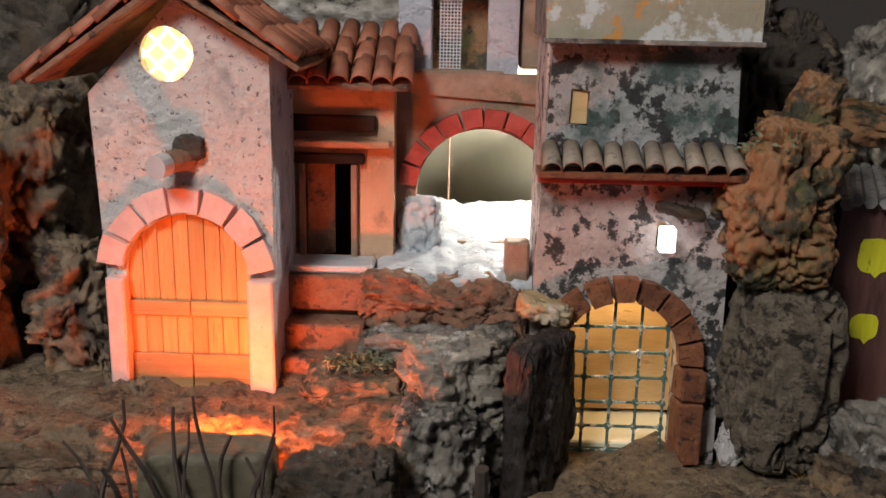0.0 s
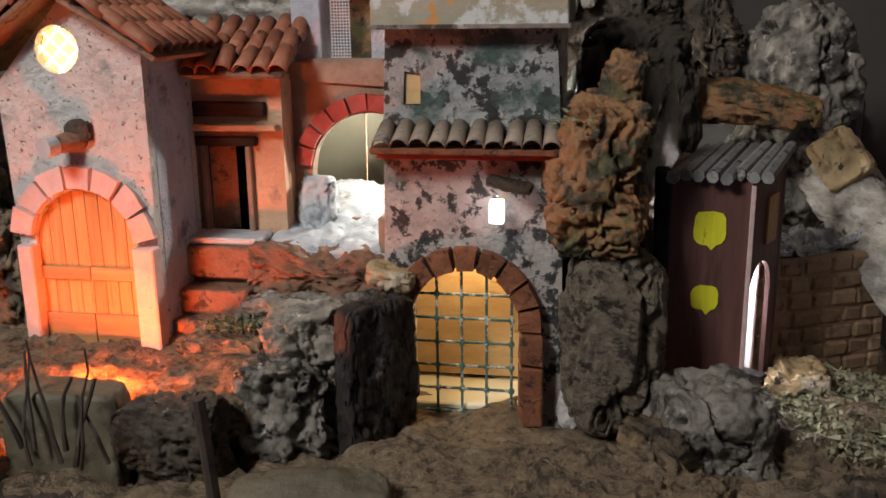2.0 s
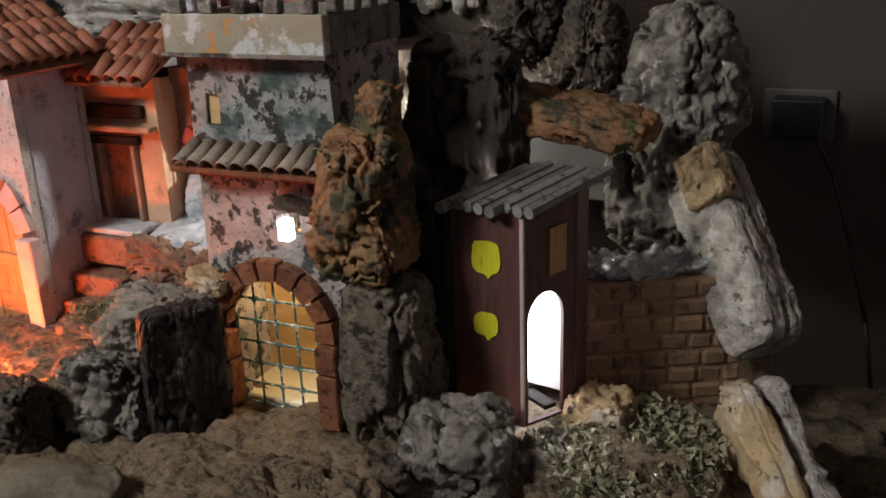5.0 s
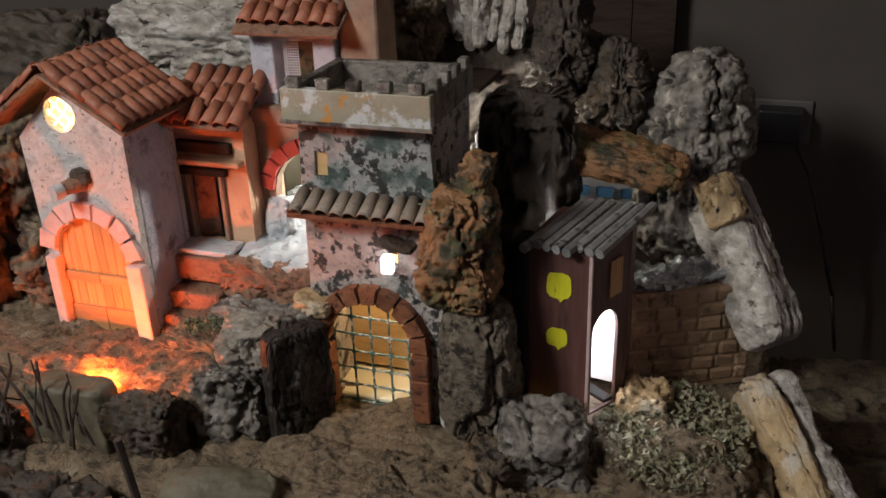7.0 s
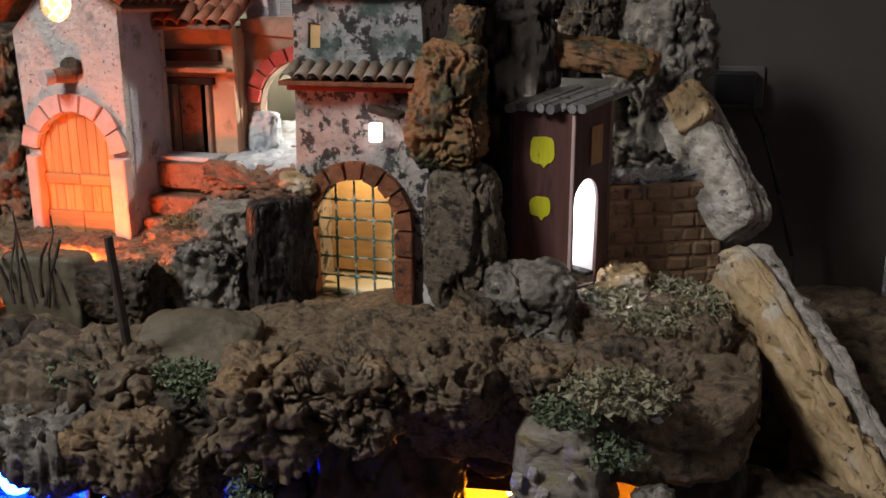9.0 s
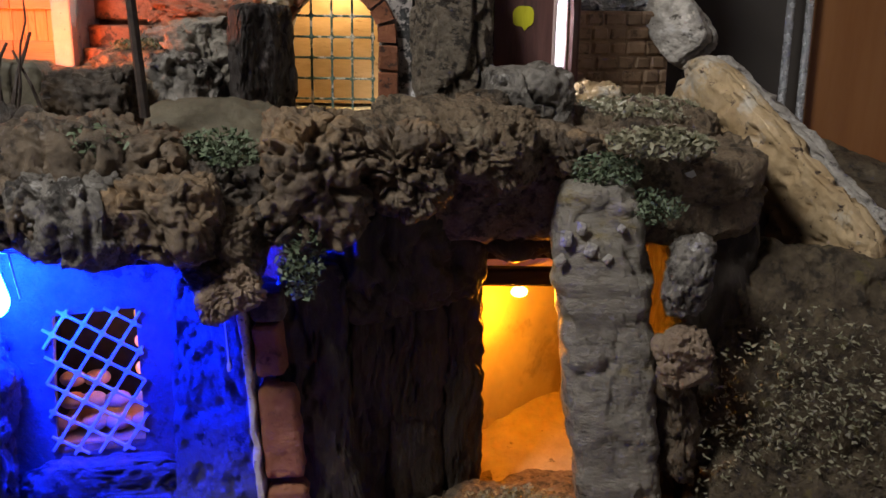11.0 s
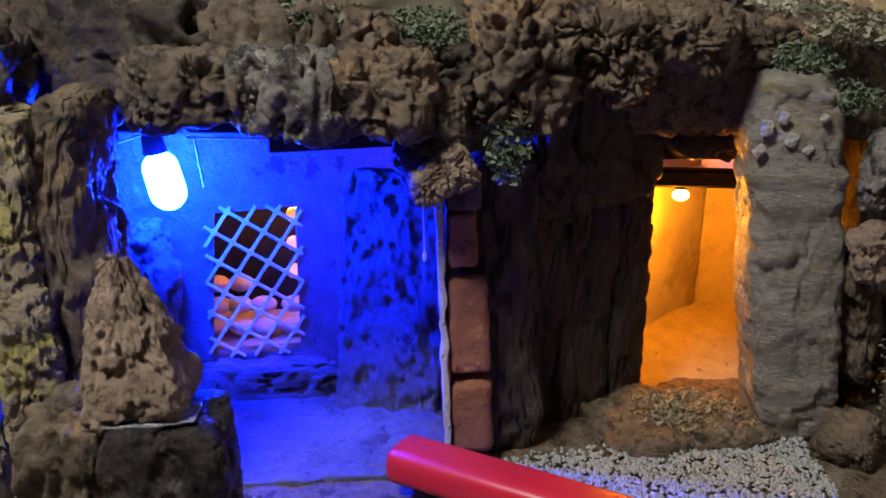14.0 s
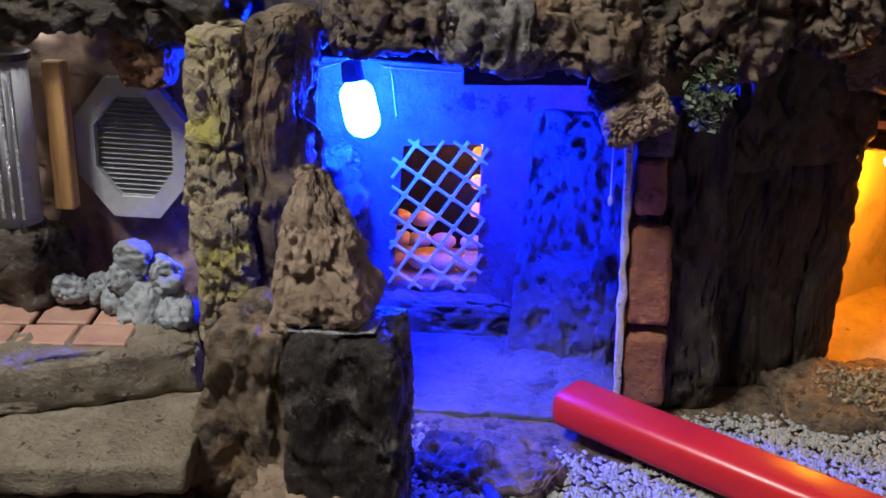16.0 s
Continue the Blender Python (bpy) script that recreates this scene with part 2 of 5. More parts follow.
M["black_bark"] = surf("black_bark", (0.014, 0.011, 0.010), (0.045, 0.036, 0.032), 60, (0.20, 0.175, 0.165), 44, 0.58, 0.66, rough=0.5, rough2=0.22, bump=1.0, bscale=160, dist=0.004, stretch=(1, 1, 0.5))
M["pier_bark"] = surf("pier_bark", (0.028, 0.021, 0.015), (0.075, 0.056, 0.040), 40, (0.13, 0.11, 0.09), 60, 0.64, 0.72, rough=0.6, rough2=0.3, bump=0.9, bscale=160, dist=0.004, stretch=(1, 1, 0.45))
M["post_brick"] = surf("post_brick", (0.34, 0.125, 0.068), (0.44, 0.19, 0.105), 60, (0.15, 0.06, 0.035), 70, 0.58, 0.66, (0.42, 0.30, 0.22), 40, 0.64, 0.70, rough=0.75, bump=1.0, dist=0.004, vary=0.12)
M["tan_rock"] = surf("tan_rock", (0.25, 0.175, 0.12), (0.40, 0.30, 0.215), 46, (0.08, 0.055, 0.04), 44, 0.57, 0.65, rough=0.6, rough2=0.3, bump=0.9, bscale=190, dist=0.004, vary=0.1)
# olive stone darkened to carry the shadow along the terrace edge
M["olive_stone"] = surf("olive_stone", (0.095, 0.083, 0.055), (0.155, 0.135, 0.092), 30, (0.07, 0.058, 0.04), 22, 0.56, 0.70, rough=0.7, rough2=0.4, bump=0.6, bscale=220, dist=0.002)
M["blue_plastic"] = surf("blue_plastic", (0.03, 0.05, 0.16), (0.05, 0.08, 0.22), 30, rough=0.3, rough2=0.2, bump=0.05)
M["lichen_bark"] = surf("lichen_bark", (0.30, 0.24, 0.15), (0.50, 0.42, 0.28), 45, (0.46, 0.42, 0.10), 20, 0.5, 0.6, (0.08, 0.06, 0.045), 50, 0.58, 0.64, rough=0.7, rough2=0.4, bump=1.0, bscale=110, dist=0.006)
M["brown_bark"] = surf("brown_bark", (0.135, 0.105, 0.075), (0.31, 0.26, 0.195), 80, (0.04, 0.032, 0.025), 60, 0.53, 0.59, rough=0.6, rough2=0.25, bump=1.0, bscale=200, dist=0.006, stretch=(1, 1, 1.6))
M["cave_bark"] = surf("cave_bark", (0.20, 0.178, 0.145), (0.37, 0.335, 0.28), 40, (0.075, 0.062, 0.05), 30, 0.56, 0.66, (0.27, 0.21, 0.085), 18, 0.58, 0.70, rough=0.5, rough2=0.25, bump=0.8, bscale=160, dist=0.0035, stretch=(1, 1, 2.2))
M["dark_soil"] = surf("dark_soil", (0.075, 0.055, 0.035), (0.17, 0.13, 0.08), 90, (0.04, 0.03, 0.02), 60, 0.52, 0.6, (0.16, 0.13, 0.05), 50, 0.6, 0.68, rough=0.75, rough2=0.4, bump=1.0, bscale=200, dist=0.004)
# amber light is put into this panel's orange
M["amberlit_panel"] = surf("amberlit_panel", (0.26, 0.10, 0.03), (0.32, 0.14, 0.05), 6, rough=0.5, bump=0.2, stretch=(4, 4, 0.4))
M["white_paint"] = surf("white_paint", (0.62, 0.60, 0.57), (0.68, 0.66, 0.63), 3, rough=0.8, bump=0.15, bscale=60)
# white paper greyed to hold the shade behind the rocks
M["shaded_sheet"] = surf("shaded_sheet", (0.30, 0.31, 0.31), (0.36, 0.37, 0.37), 20, rough=0.6, bump=0.2)
M["room_floor"] = surf("room_floor", (0.36, 0.30, 0.24), (0.44, 0.37, 0.30), 8, rough=0.6, bump=0.2)
# the white plate's dimness is put into a dark grey
M["dimmed_plastic"] = surf("dimmed_plastic", (0.10, 0.095, 0.09), (0.11, 0.105, 0.10), 20, rough=0.5, bump=0.05)
M["black_plastic"] = surf("black_plastic", (0.015, 0.015, 0.016), (0.025, 0.025, 0.026), 20, rough=0.45, bump=0.05)
M["silver_foil"] = surf("silver_foil", (0.45, 0.47, 0.5), (0.65, 0.67, 0.7), 40, rough=0.35, rough2=0.15, bump=1.0, bscale=60, dist=0.006, metal=0.55)
M["cave_sand"] = surf("cave_sand", (0.46, 0.37, 0.25), (0.60, 0.50, 0.36), 60, (0.16, 0.12, 0.08), 90, 0.63, 0.67, rough=0.85, bump=0.9, bscale=160, dist=0.004)
M["white_sheet"] = surf("white_sheet", (0.72, 0.73, 0.75), (0.80, 0.81, 0.82), 20, rough=0.6, bump=0.2)
M["blue_ink"] = surf("blue_ink", (0.05, 0.16, 0.32), (0.08, 0.22, 0.40), 30, rough=0.6, bump=0.1)
M["glow_white"] = surf("glow_white", (0.9, 0.9, 0.9), (0.95, 0.95, 0.95), 20, rough=0.5, bump=0.05, emit=(0.95, 0.97, 1.0), strength=4.0)
M["glow_blue"] = surf("glow_blue", (0.1, 0.3, 0.9), (0.15, 0.35, 0.95), 20, rough=0.4, bump=0.05, emit=(0.0012, 0.016, 1.0), strength=1120.0)
M["glow_amber"] = surf("glow_amber", (0.9, 0.6, 0.2), (0.9, 0.6, 0.2), 20, rough=0.4, bump=0.05, emit=(1.0, 0.55, 0.12), strength=12.0)
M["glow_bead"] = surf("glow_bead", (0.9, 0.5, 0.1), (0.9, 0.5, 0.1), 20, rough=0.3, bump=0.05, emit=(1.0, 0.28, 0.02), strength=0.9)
M["glow_rose"] = surf("glow_rose", (0.9, 0.7, 0.4), (0.9, 0.7, 0.4), 20, rough=0.4, bump=0.05, emit=(1.0, 0.50, 0.13), strength=1.5)
M["glow_lattice"] = surf("glow_lattice", (0.9, 0.8, 0.6), (0.9, 0.8, 0.6), 20, rough=0.4, bump=0.05, emit=(1.0, 0.80, 0.42), strength=2.2)


# ---- mesh helpers ----
def part(name, bm, material, parent=None, label=""):
    me = bpy.data.meshes.new(name)
    bm.normal_update()
    bm.to_mesh(me)
    bm.free()
    me.materials.append(M[material])
    ob = new(name, me)
    if parent is not None:
        ob.parent = parent
        if parent.parent is None:
            ob.matrix_parent_inverse = parent.matrix_basis.inverted()
    if label:
        ob["label"] = label
    return ob


def thing(name, place, label, category, group="", kind=""):
    ob = new(name)
    ob.empty_display_size = 0.02
    ob.matrix_basis = Matrix.Translation(place)
    return tagged(ob, label, category, group, kind)


def smooth(bm):
    for f in bm.faces:
        f.smooth = True
    return bm


def box(bm, size, m, bevel=0.0, segments=1):
    made = bmesh.ops.create_cube(bm, size=1.0, matrix=m @ Matrix.Diagonal((*size, 1)))["verts"]
    if bevel:
        edges = list({e for v in made for e in v.link_edges})
        bmesh.ops.bevel(bm, geom=edges, offset=bevel, segments=segments, affect="EDGES", profile=0.5)
    return bm


def boxy(size, m, bevel=0.0015, segments=1):
    return box(bmesh.new(), size, m, bevel, segments)


def tube(bm, a, b, r1, r2=None, n=8):
    a, b = Vector(a), Vector(b)
    d = b - a
    m = Matrix.Translation((a + b) / 2) @ d.to_track_quat("Z", "Y").to_matrix().to_4x4()
    bmesh.ops.create_cone(bm, cap_ends=True, segments=n, radius1=r1, radius2=r1 if r2 is None else r2, depth=d.length, matrix=m)
    return bm


def wobble(bm, amp, freq, seed=0):
    for v in bm.verts:
        p = v.co * freq + Vector((seed * 7.3, seed * 3.1, seed * 5.7))
        v.co += amp * noise.noise_vector(p)
    return bm


def step_up(x, lo, hi):
    t = min(1.0, max(0.0, (x - lo) / (hi - lo)))
    return t * t * (3 - 2 * t)


def rock_mesh(size, m, cuts=16, amp=0.14, freq=2.2, seed=0, power=5.0, strata=0.0, crack=0.10, pits=0.5, hang=1.0, taper=0.0):
    """A craggy lump: a bent squarish body with broad facets, deep pits, cracks and a fine skin; hang below 1 draws it out upright."""
    bm = bmesh.new()
    cuts = int(cuts * 1.9)
    bmesh.ops.create_cube(bm, size=2.0)
    bmesh.ops.subdivide_edges(bm, edges=bm.edges[:], cuts=cuts, use_grid_fill=True)
    off = Vector((seed * 13.7 + 5, seed * 7.9, seed * 3.3))
    s = Vector(size) / 2
    ref = (size[0] * size[1] * size[2]) ** (1 / 3)
    for v in bm.verts:
        p = v.co
        n = (abs(p.x) ** power + abs(p.y) ** power + abs(p.z) ** power) ** (1 / power)
        q = p / n
        w = Vector((q.x * s.x, q.y * s.y, q.z * s.z))
        u = w / ref * freq
        u.z *= hang
        u += off
        nrm = Vector((q.x / s.x, q.y / s.y, q.z / s.z)).normalized()
        g = u + 0.30 * noise.noise_vector(u * 1.9) + 0.13 * noise.noise_vector(u * 5.3)
        d = amp * 0.45 * noise.fractal(u, 0.9, 2.0, 3)
        for f, h in ((1.05, 1.0), (2.6, 0.24)):
            far, near = noise.voronoi(g * f + off)
            edge = min(1.0, (far[1] - far[0]) / 0.10)
            d += h * amp * (0.85 * noise.noise(near[0] * 5.3) * edge - 0.25 * (1 - edge) + 0.08)
        d -= pits * amp * 1.2 * step_up(noise.noise(g * 2.1 + off * 1.7), 0.20, 0.34)
        d -= pits * amp * 0.45 * step_up(noise.noise(g * 5.7 - off), 0.22, 0.36)
        d += 0.17 * amp * noise.fractal(u * 6.0, 0.5, 2.1, 5)
        d -= crack * max(0.0, 1 - abs(noise.noise(g * 1.3 - off)) * 14)
        if strata:
            d += strata * (abs(noise.noise(Vector((u.x * 0.7, u.y * 0.7, u.z * 5.0)))) - 0.25)
        if taper:
            k = 1 - taper * (q.z + 1) / 2
            w = Vector((w.x * k, w.y * k, w.z))
        v.co = w + nrm * d * ref
        v.co += (noise.noise_vector(u * 0.55) * 0.8 + noise.noise_vector(u * 1.7) * 0.2) * amp * ref
    bmesh.ops.transform(bm, matrix=m, verts=bm.verts)
    return smooth(bm)


def rock(name, size, place, rot=(0, 0, 0), material="rock", label="", category="rock", seed=0, group="rocks of the crib mountain", **kw):
    ob = part(name, rock_mesh(size, pose(0, 0, 0, *rot), seed=seed, **kw), material)
    ob.matrix_basis = Matrix.Translation(place)
    return tagged(ob, label or "rough painted papier-mache rock with cracks", category, group)


def stone_block(size, m, cut=0.008, amp=0.0025, freq=45, seed=0):
    """A squared stone with evenly fine faces, chipped edges and a rough skin."""
    bm = box(bmesh.new(), size, Matrix.Identity(4), min(size) * 0.16, 2)
    for ax in range(3):
        n = max(2, int(size[ax] / cut))
        no = Vector([1.0 if i == ax else 0.0 for i in range(3)])
        for k in range(1, n):
            bmesh.ops.bisect_plane(bm, geom=bm.verts[:] + bm.edges[:] + bm.faces[:], plane_co=no * (size[ax] * (k / n - 0.5)), plane_no=no)
    off = Vector((seed * 3.7, seed * 1.9, seed * 5.1))
    bm.normal_update()
    moved = [(v, v.co + v.normal * amp * (noise.fractal(v.co * freq + off, 0.7, 2.0, 4) - 0.8 * max(0.0, 1 - 6 * abs(noise.noise(v.co * freq * 0.5 - off))))) for v in bm.verts]
    for v, co in moved:
        v.co = co
    bmesh.ops.transform(bm, matrix=m, verts=bm.verts)
    return smooth(bm)


def plate(outline, holes, depth, m, uneven=0.0, seed=0):
    """A flat wall from an outline in its own x and z, with real openings, depth metres thick along y."""
    bm = bmesh.new()
    for loop in [outline] + list(holes):
        vs = [bm.verts.new((x, 0, z)) for x, z in loop]
        for a, b in zip(vs, vs[1:] + vs[:1]):
            bm.edges.new((a, b))
    bmesh.ops.triangle_fill(bm, use_beauty=True, use_dissolve=False, edges=bm.edges[:])
    back = bmesh.ops.extrude_face_region(bm, geom=bm.faces[:])["geom"]
    for v in back:
        if isinstance(v, bmesh.types.BMVert):
            v.co.y += depth
    bmesh.ops.recalc_face_normals(bm, faces=bm.faces[:])
    if uneven:
        wobble(bm, uneven, 60, seed)
    bmesh.ops.transform(bm, matrix=m, verts=bm.verts)
    return bm


def arc(cx, cz, r, a0, a1, n, rz=None):
    rz = r if rz is None else rz
    return [(cx + r * math.cos(radians(a0 + (a1 - a0) * i / n)), cz + rz * math.sin(radians(a0 + (a1 - a0) * i / n))) for i in range(n + 1)]


def arched(x0, x1, z0, zs, n=12, rise=None):
    """The outline of an arched opening: x0 to x1, from z0 up, springing at zs."""
    r = (x1 - x0) / 2
    return [(x0, z0), (x1, z0)] + arc((x0 + x1) / 2, zs, r, 0, 180, n, rise)


def wedge(r0, r1, a0, a1, depth, bevel=0.0012):
    """An arch stone round the origin in x and z."""
    n = 3
    loop = [(r0 * math.cos(a), r0 * math.sin(a)) for a in np.linspace(a0, a1, n)] + [(r1 * math.cos(a), r1 * math.sin(a)) for a in np.linspace(a1, a0, n)]
    bm = plate(loop, [], depth, Matrix.Identity(4))
    return bm


def tile_mesh(length, r0, r1, thick=0.0012, n=7):
    """A half-round roof tile, open below, along y."""
    bm = bmesh.new()
    rings = []
    for y, r in ((0, r0), (length, r1)):
        for t in (0, thick):
            rings.append([bm.verts.new(((r - t) * math.cos(math.pi * i / n), y, (r - t) * math.sin(math.pi * i / n))) for i in range(n + 1)])
    o0, i0, o1, i1 = rings
    for i in range(n):
        bm.faces.new((o0[i], o0[i + 1], o1[i + 1], o1[i]))
        bm.faces.new((i0[i + 1], i0[i], i1[i], i1[i + 1]))
        bm.faces.new((o0[i + 1], o0[i], i0[i], i0[i + 1]))
        bm.faces.new((o1[i], o1[i + 1], i1[i + 1], i1[i]))
    for i in (0, n):
        bm.faces.new((o0[i], o1[i], i1[i], i0[i]))
    bmesh.ops.recalc_face_normals(bm, faces=bm.faces[:])
    return smooth(bm)


def shared(name, me, m, parent):
    ob = new(name, me)
    ob.parent = parent
    ob.matrix_parent_inverse = parent.matrix_basis.inverted()
    ob.matrix_basis = m
    return ob


def mesh_of(bm, name, material):
    me = bpy.data.meshes.new(name)
    bm.to_mesh(me)
    bm.free()
    me.materials.append(M[material])
    return me


def tiled_slope(parent, origin, along, down, cols, rows, width, length, me, seed=1):
    """Rows of half-round tiles: along is the eave's way, down the slope's way."""
    rnd = random.Random(seed)
    a, d = Vector(along).normalized(), Vector(down).normalized()
    up = a.cross(d)
    if up.z < 0:
        up = -up
    for r in range(rows):
        for c in range(cols):
            p = Vector(origin) + a * (width * (c + 0.5 + rnd.uniform(-0.06, 0.06))) + d * (length * 0.82 * r + rnd.uniform(-0.001, 0.001)) + up * 0.0005 * rnd.random()
            y = (-d + up * 0.10).normalized()
            x = y.cross(up).normalized()
            z = x.cross(y)
            m = Matrix((x, y, z)).transposed().to_4x4()
            m.translation = p + d * length
            shared("roof_tile", me, m @ pose(0, 0, 0, rnd.uniform(-3, 3), rnd.uniform(-4, 4), rnd.uniform(-4, 4)), parent)


def tuft_mesh(count, spread, size, seed=0, flat=0.6):
    """Many small curled blades, for moss, lichen and leaf litter."""
    rnd = random.Random(seed)
    vs, fs = [], []
    for _ in range(count):
        while True:
            p = Vector((rnd.uniform(-1, 1), rnd.uniform(-1, 1), rnd.uniform(-1, 1)))
            if p.length < 1:
                break
        p = Vector((p.x * spread[0], p.y * spread[1], p.z * spread[2]))
        d = Vector((rnd.gauss(0, 1), rnd.gauss(0, 1), rnd.gauss(0, flat))).normalized()
        s = d.cross(Vector((rnd.gauss(0, 1), rnd.gauss(0, 1), rnd.gauss(0, 1)))).normalized()
        l, w = size * rnd.uniform(0.5, 1.4), size * rnd.uniform(0.12, 0.3)
        bend = Vector((rnd.gauss(0, 1), rnd.gauss(0, 1), rnd.gauss(0, 1))) * l * 0.2
        k = len(vs)
        vs += [p - d * l / 2 - s * w * 0.3, p - d * l / 2 + s * w * 0.3, p + bend + s * w, p + bend - s * w, p + d * l / 2]
        fs += [(k, k + 1, k + 2, k + 3), (k + 3, k + 2, k + 4)]
    me = bpy.data.meshes.new("tuft")
    me.from_pydata([tuple(v) for v in vs], [], fs)
    return me


def tuft(name, place, count, spread, size, material, label, seed, flat=0.6):
    me = tuft_mesh(count, spread, size, seed, flat)
    me.materials.append(M[material])
    ob = new(name, me)
    ob.matrix_basis = Matrix.Translation(place)
    return tagged(ob, label, "moss" if "moss" in name else "litter", "", "stuff")


def flat_ground(name, x0, x1, y0, y1, z, nx, ny, amp, material, label, seed=0, kind="structure", fall=0.0, thick=0.0):
    """An uneven sheet of ground with soft lumps."""
    bm = bmesh.new()
    bmesh.ops.create_grid(bm, x_segments=nx, y_segments=ny, size=0.5)
    for v in bm.verts:
        x, y = x0 + (v.co.x + 0.5) * (x1 - x0), y0 + (v.co.y + 0.5) * (y1 - y0)
        u = Vector((x * 22 + seed, y * 22, seed))
        v.co = (x, y, z + fall * (y - y0) + amp * noise.fractal(u, 0.8, 2.0, 5))
    ob = part(name, smooth(bm), material)
    return tagged(ob, label, "ground", "", kind)


# ---- the room ----
def slab(name, size, place, material, label, kind="structure", bevel=0.0):
    return tagged(part(name, boxy(size, Matrix.Translation(place), bevel), material), label, name.split("_")[0], "", kind)


# floor, ceiling and three unseen walls are lightened to bounce fill light
slab("floor", (4.4, 4.4, 0.1), (0, -0.75, -0.05), "room_floor", "unseen brown floor, lightened to bounce light onto the crib")
slab("ceiling", (4.4, 4.4, 0.1), (0, -0.75, 2.65), "white_paint", "plain unseen ceiling, kept pale to bounce light onto the crib")
# the dark colour carries the light's falloff on this wall
slab("wall_north", (4.2, 0.1, 2.6), (0, 1.25, 1.3), "room_wall", "wall behind the crib, its dimness put into a dark grey-brown")
slab("wall_south", (4.2, 0.1, 2.6), (0, -2.85, 1.3), "white_paint", "plain unseen wall, kept white to bounce light onto the crib")
slab("wall_west", (0.1, 4.0, 2.6), (-2.15, -0.8, 1.3), "white_paint", "plain unseen wall, kept white to bounce light onto the crib")
slab("wall_east", (0.1, 4.0, 2.6), (2.15, -0.8, 1.3), "white_paint", "plain unseen wall, kept white to bounce light onto the crib")
slab("wardrobe", (0.80, 0.03, 2.2), (1.178, 1.18, 1.1), "amberlit_panel", "wooden wardrobe side against the wall, amber light put into its orange-brown")
slab("dark_door", (0.29, 0.02, 2.1), (0.170, 1.188, 1.05), "dark_wood", "dark stained wooden door in the wall")
slab("door_post", (0.055, 0.03, 2.1), (0.345, 1.184, 1.05), "dark_wood", "narrow brown wooden post against the wall")
slab("plinth", (1.5, 1.17, 0.557), (0.05, 0.565, 0.2785), "dark_wood", "dark wooden stand that carries the crib")

# ---- the crib's ground ----
flat_ground("lower_ground", -0.70, 0.80, -0.02, 0.74, 0.640, 160, 90, 0.006, "soil", "brown uneven soil before the caves", 2, fall=0.0)
slab("lower_base", (1.5, 0.76, 0.07), (0.05, 0.36, 0.594), "dark_wood", "dark board under the crib's soil")


def shelf(name, size, place, material, label, seed, rot=(0, 0, 0), **kw):
    ob = rock(name, size, place, rot, material, label, "ground", seed, **kw)
    ob["kind"] = "structure"
    return ob


shelf("upper_ground", (0.86, 0.50, 0.075), (0.10, 0.74, 0.945), "soil", "brown uneven ground of the upper terrace", 3, cuts=46, amp=0.05, freq=3.0, power=10, crack=0.03)
shelf("church_ground", (0.40, 0.27, 0.062), (-0.195, 0.718, 1.000), "soil", "rough sloping ground before the church", 4, cuts=34, amp=0.05, freq=2.6, power=9, crack=0.03)
shelf("west_ground", (0.40, 0.45, 0.30), (-0.53, 0.76, 0.83), "dark_rock", "dark rocky ground beside the church", 5, cuts=24, amp=0.06)
shelf("east_ground", (0.30, 0.36, 0.28), (0.608, 0.835, 0.803), "dark_soil", "dark mossy slope under the bark slabs", 6, cuts=30, amp=0.04, power=5)

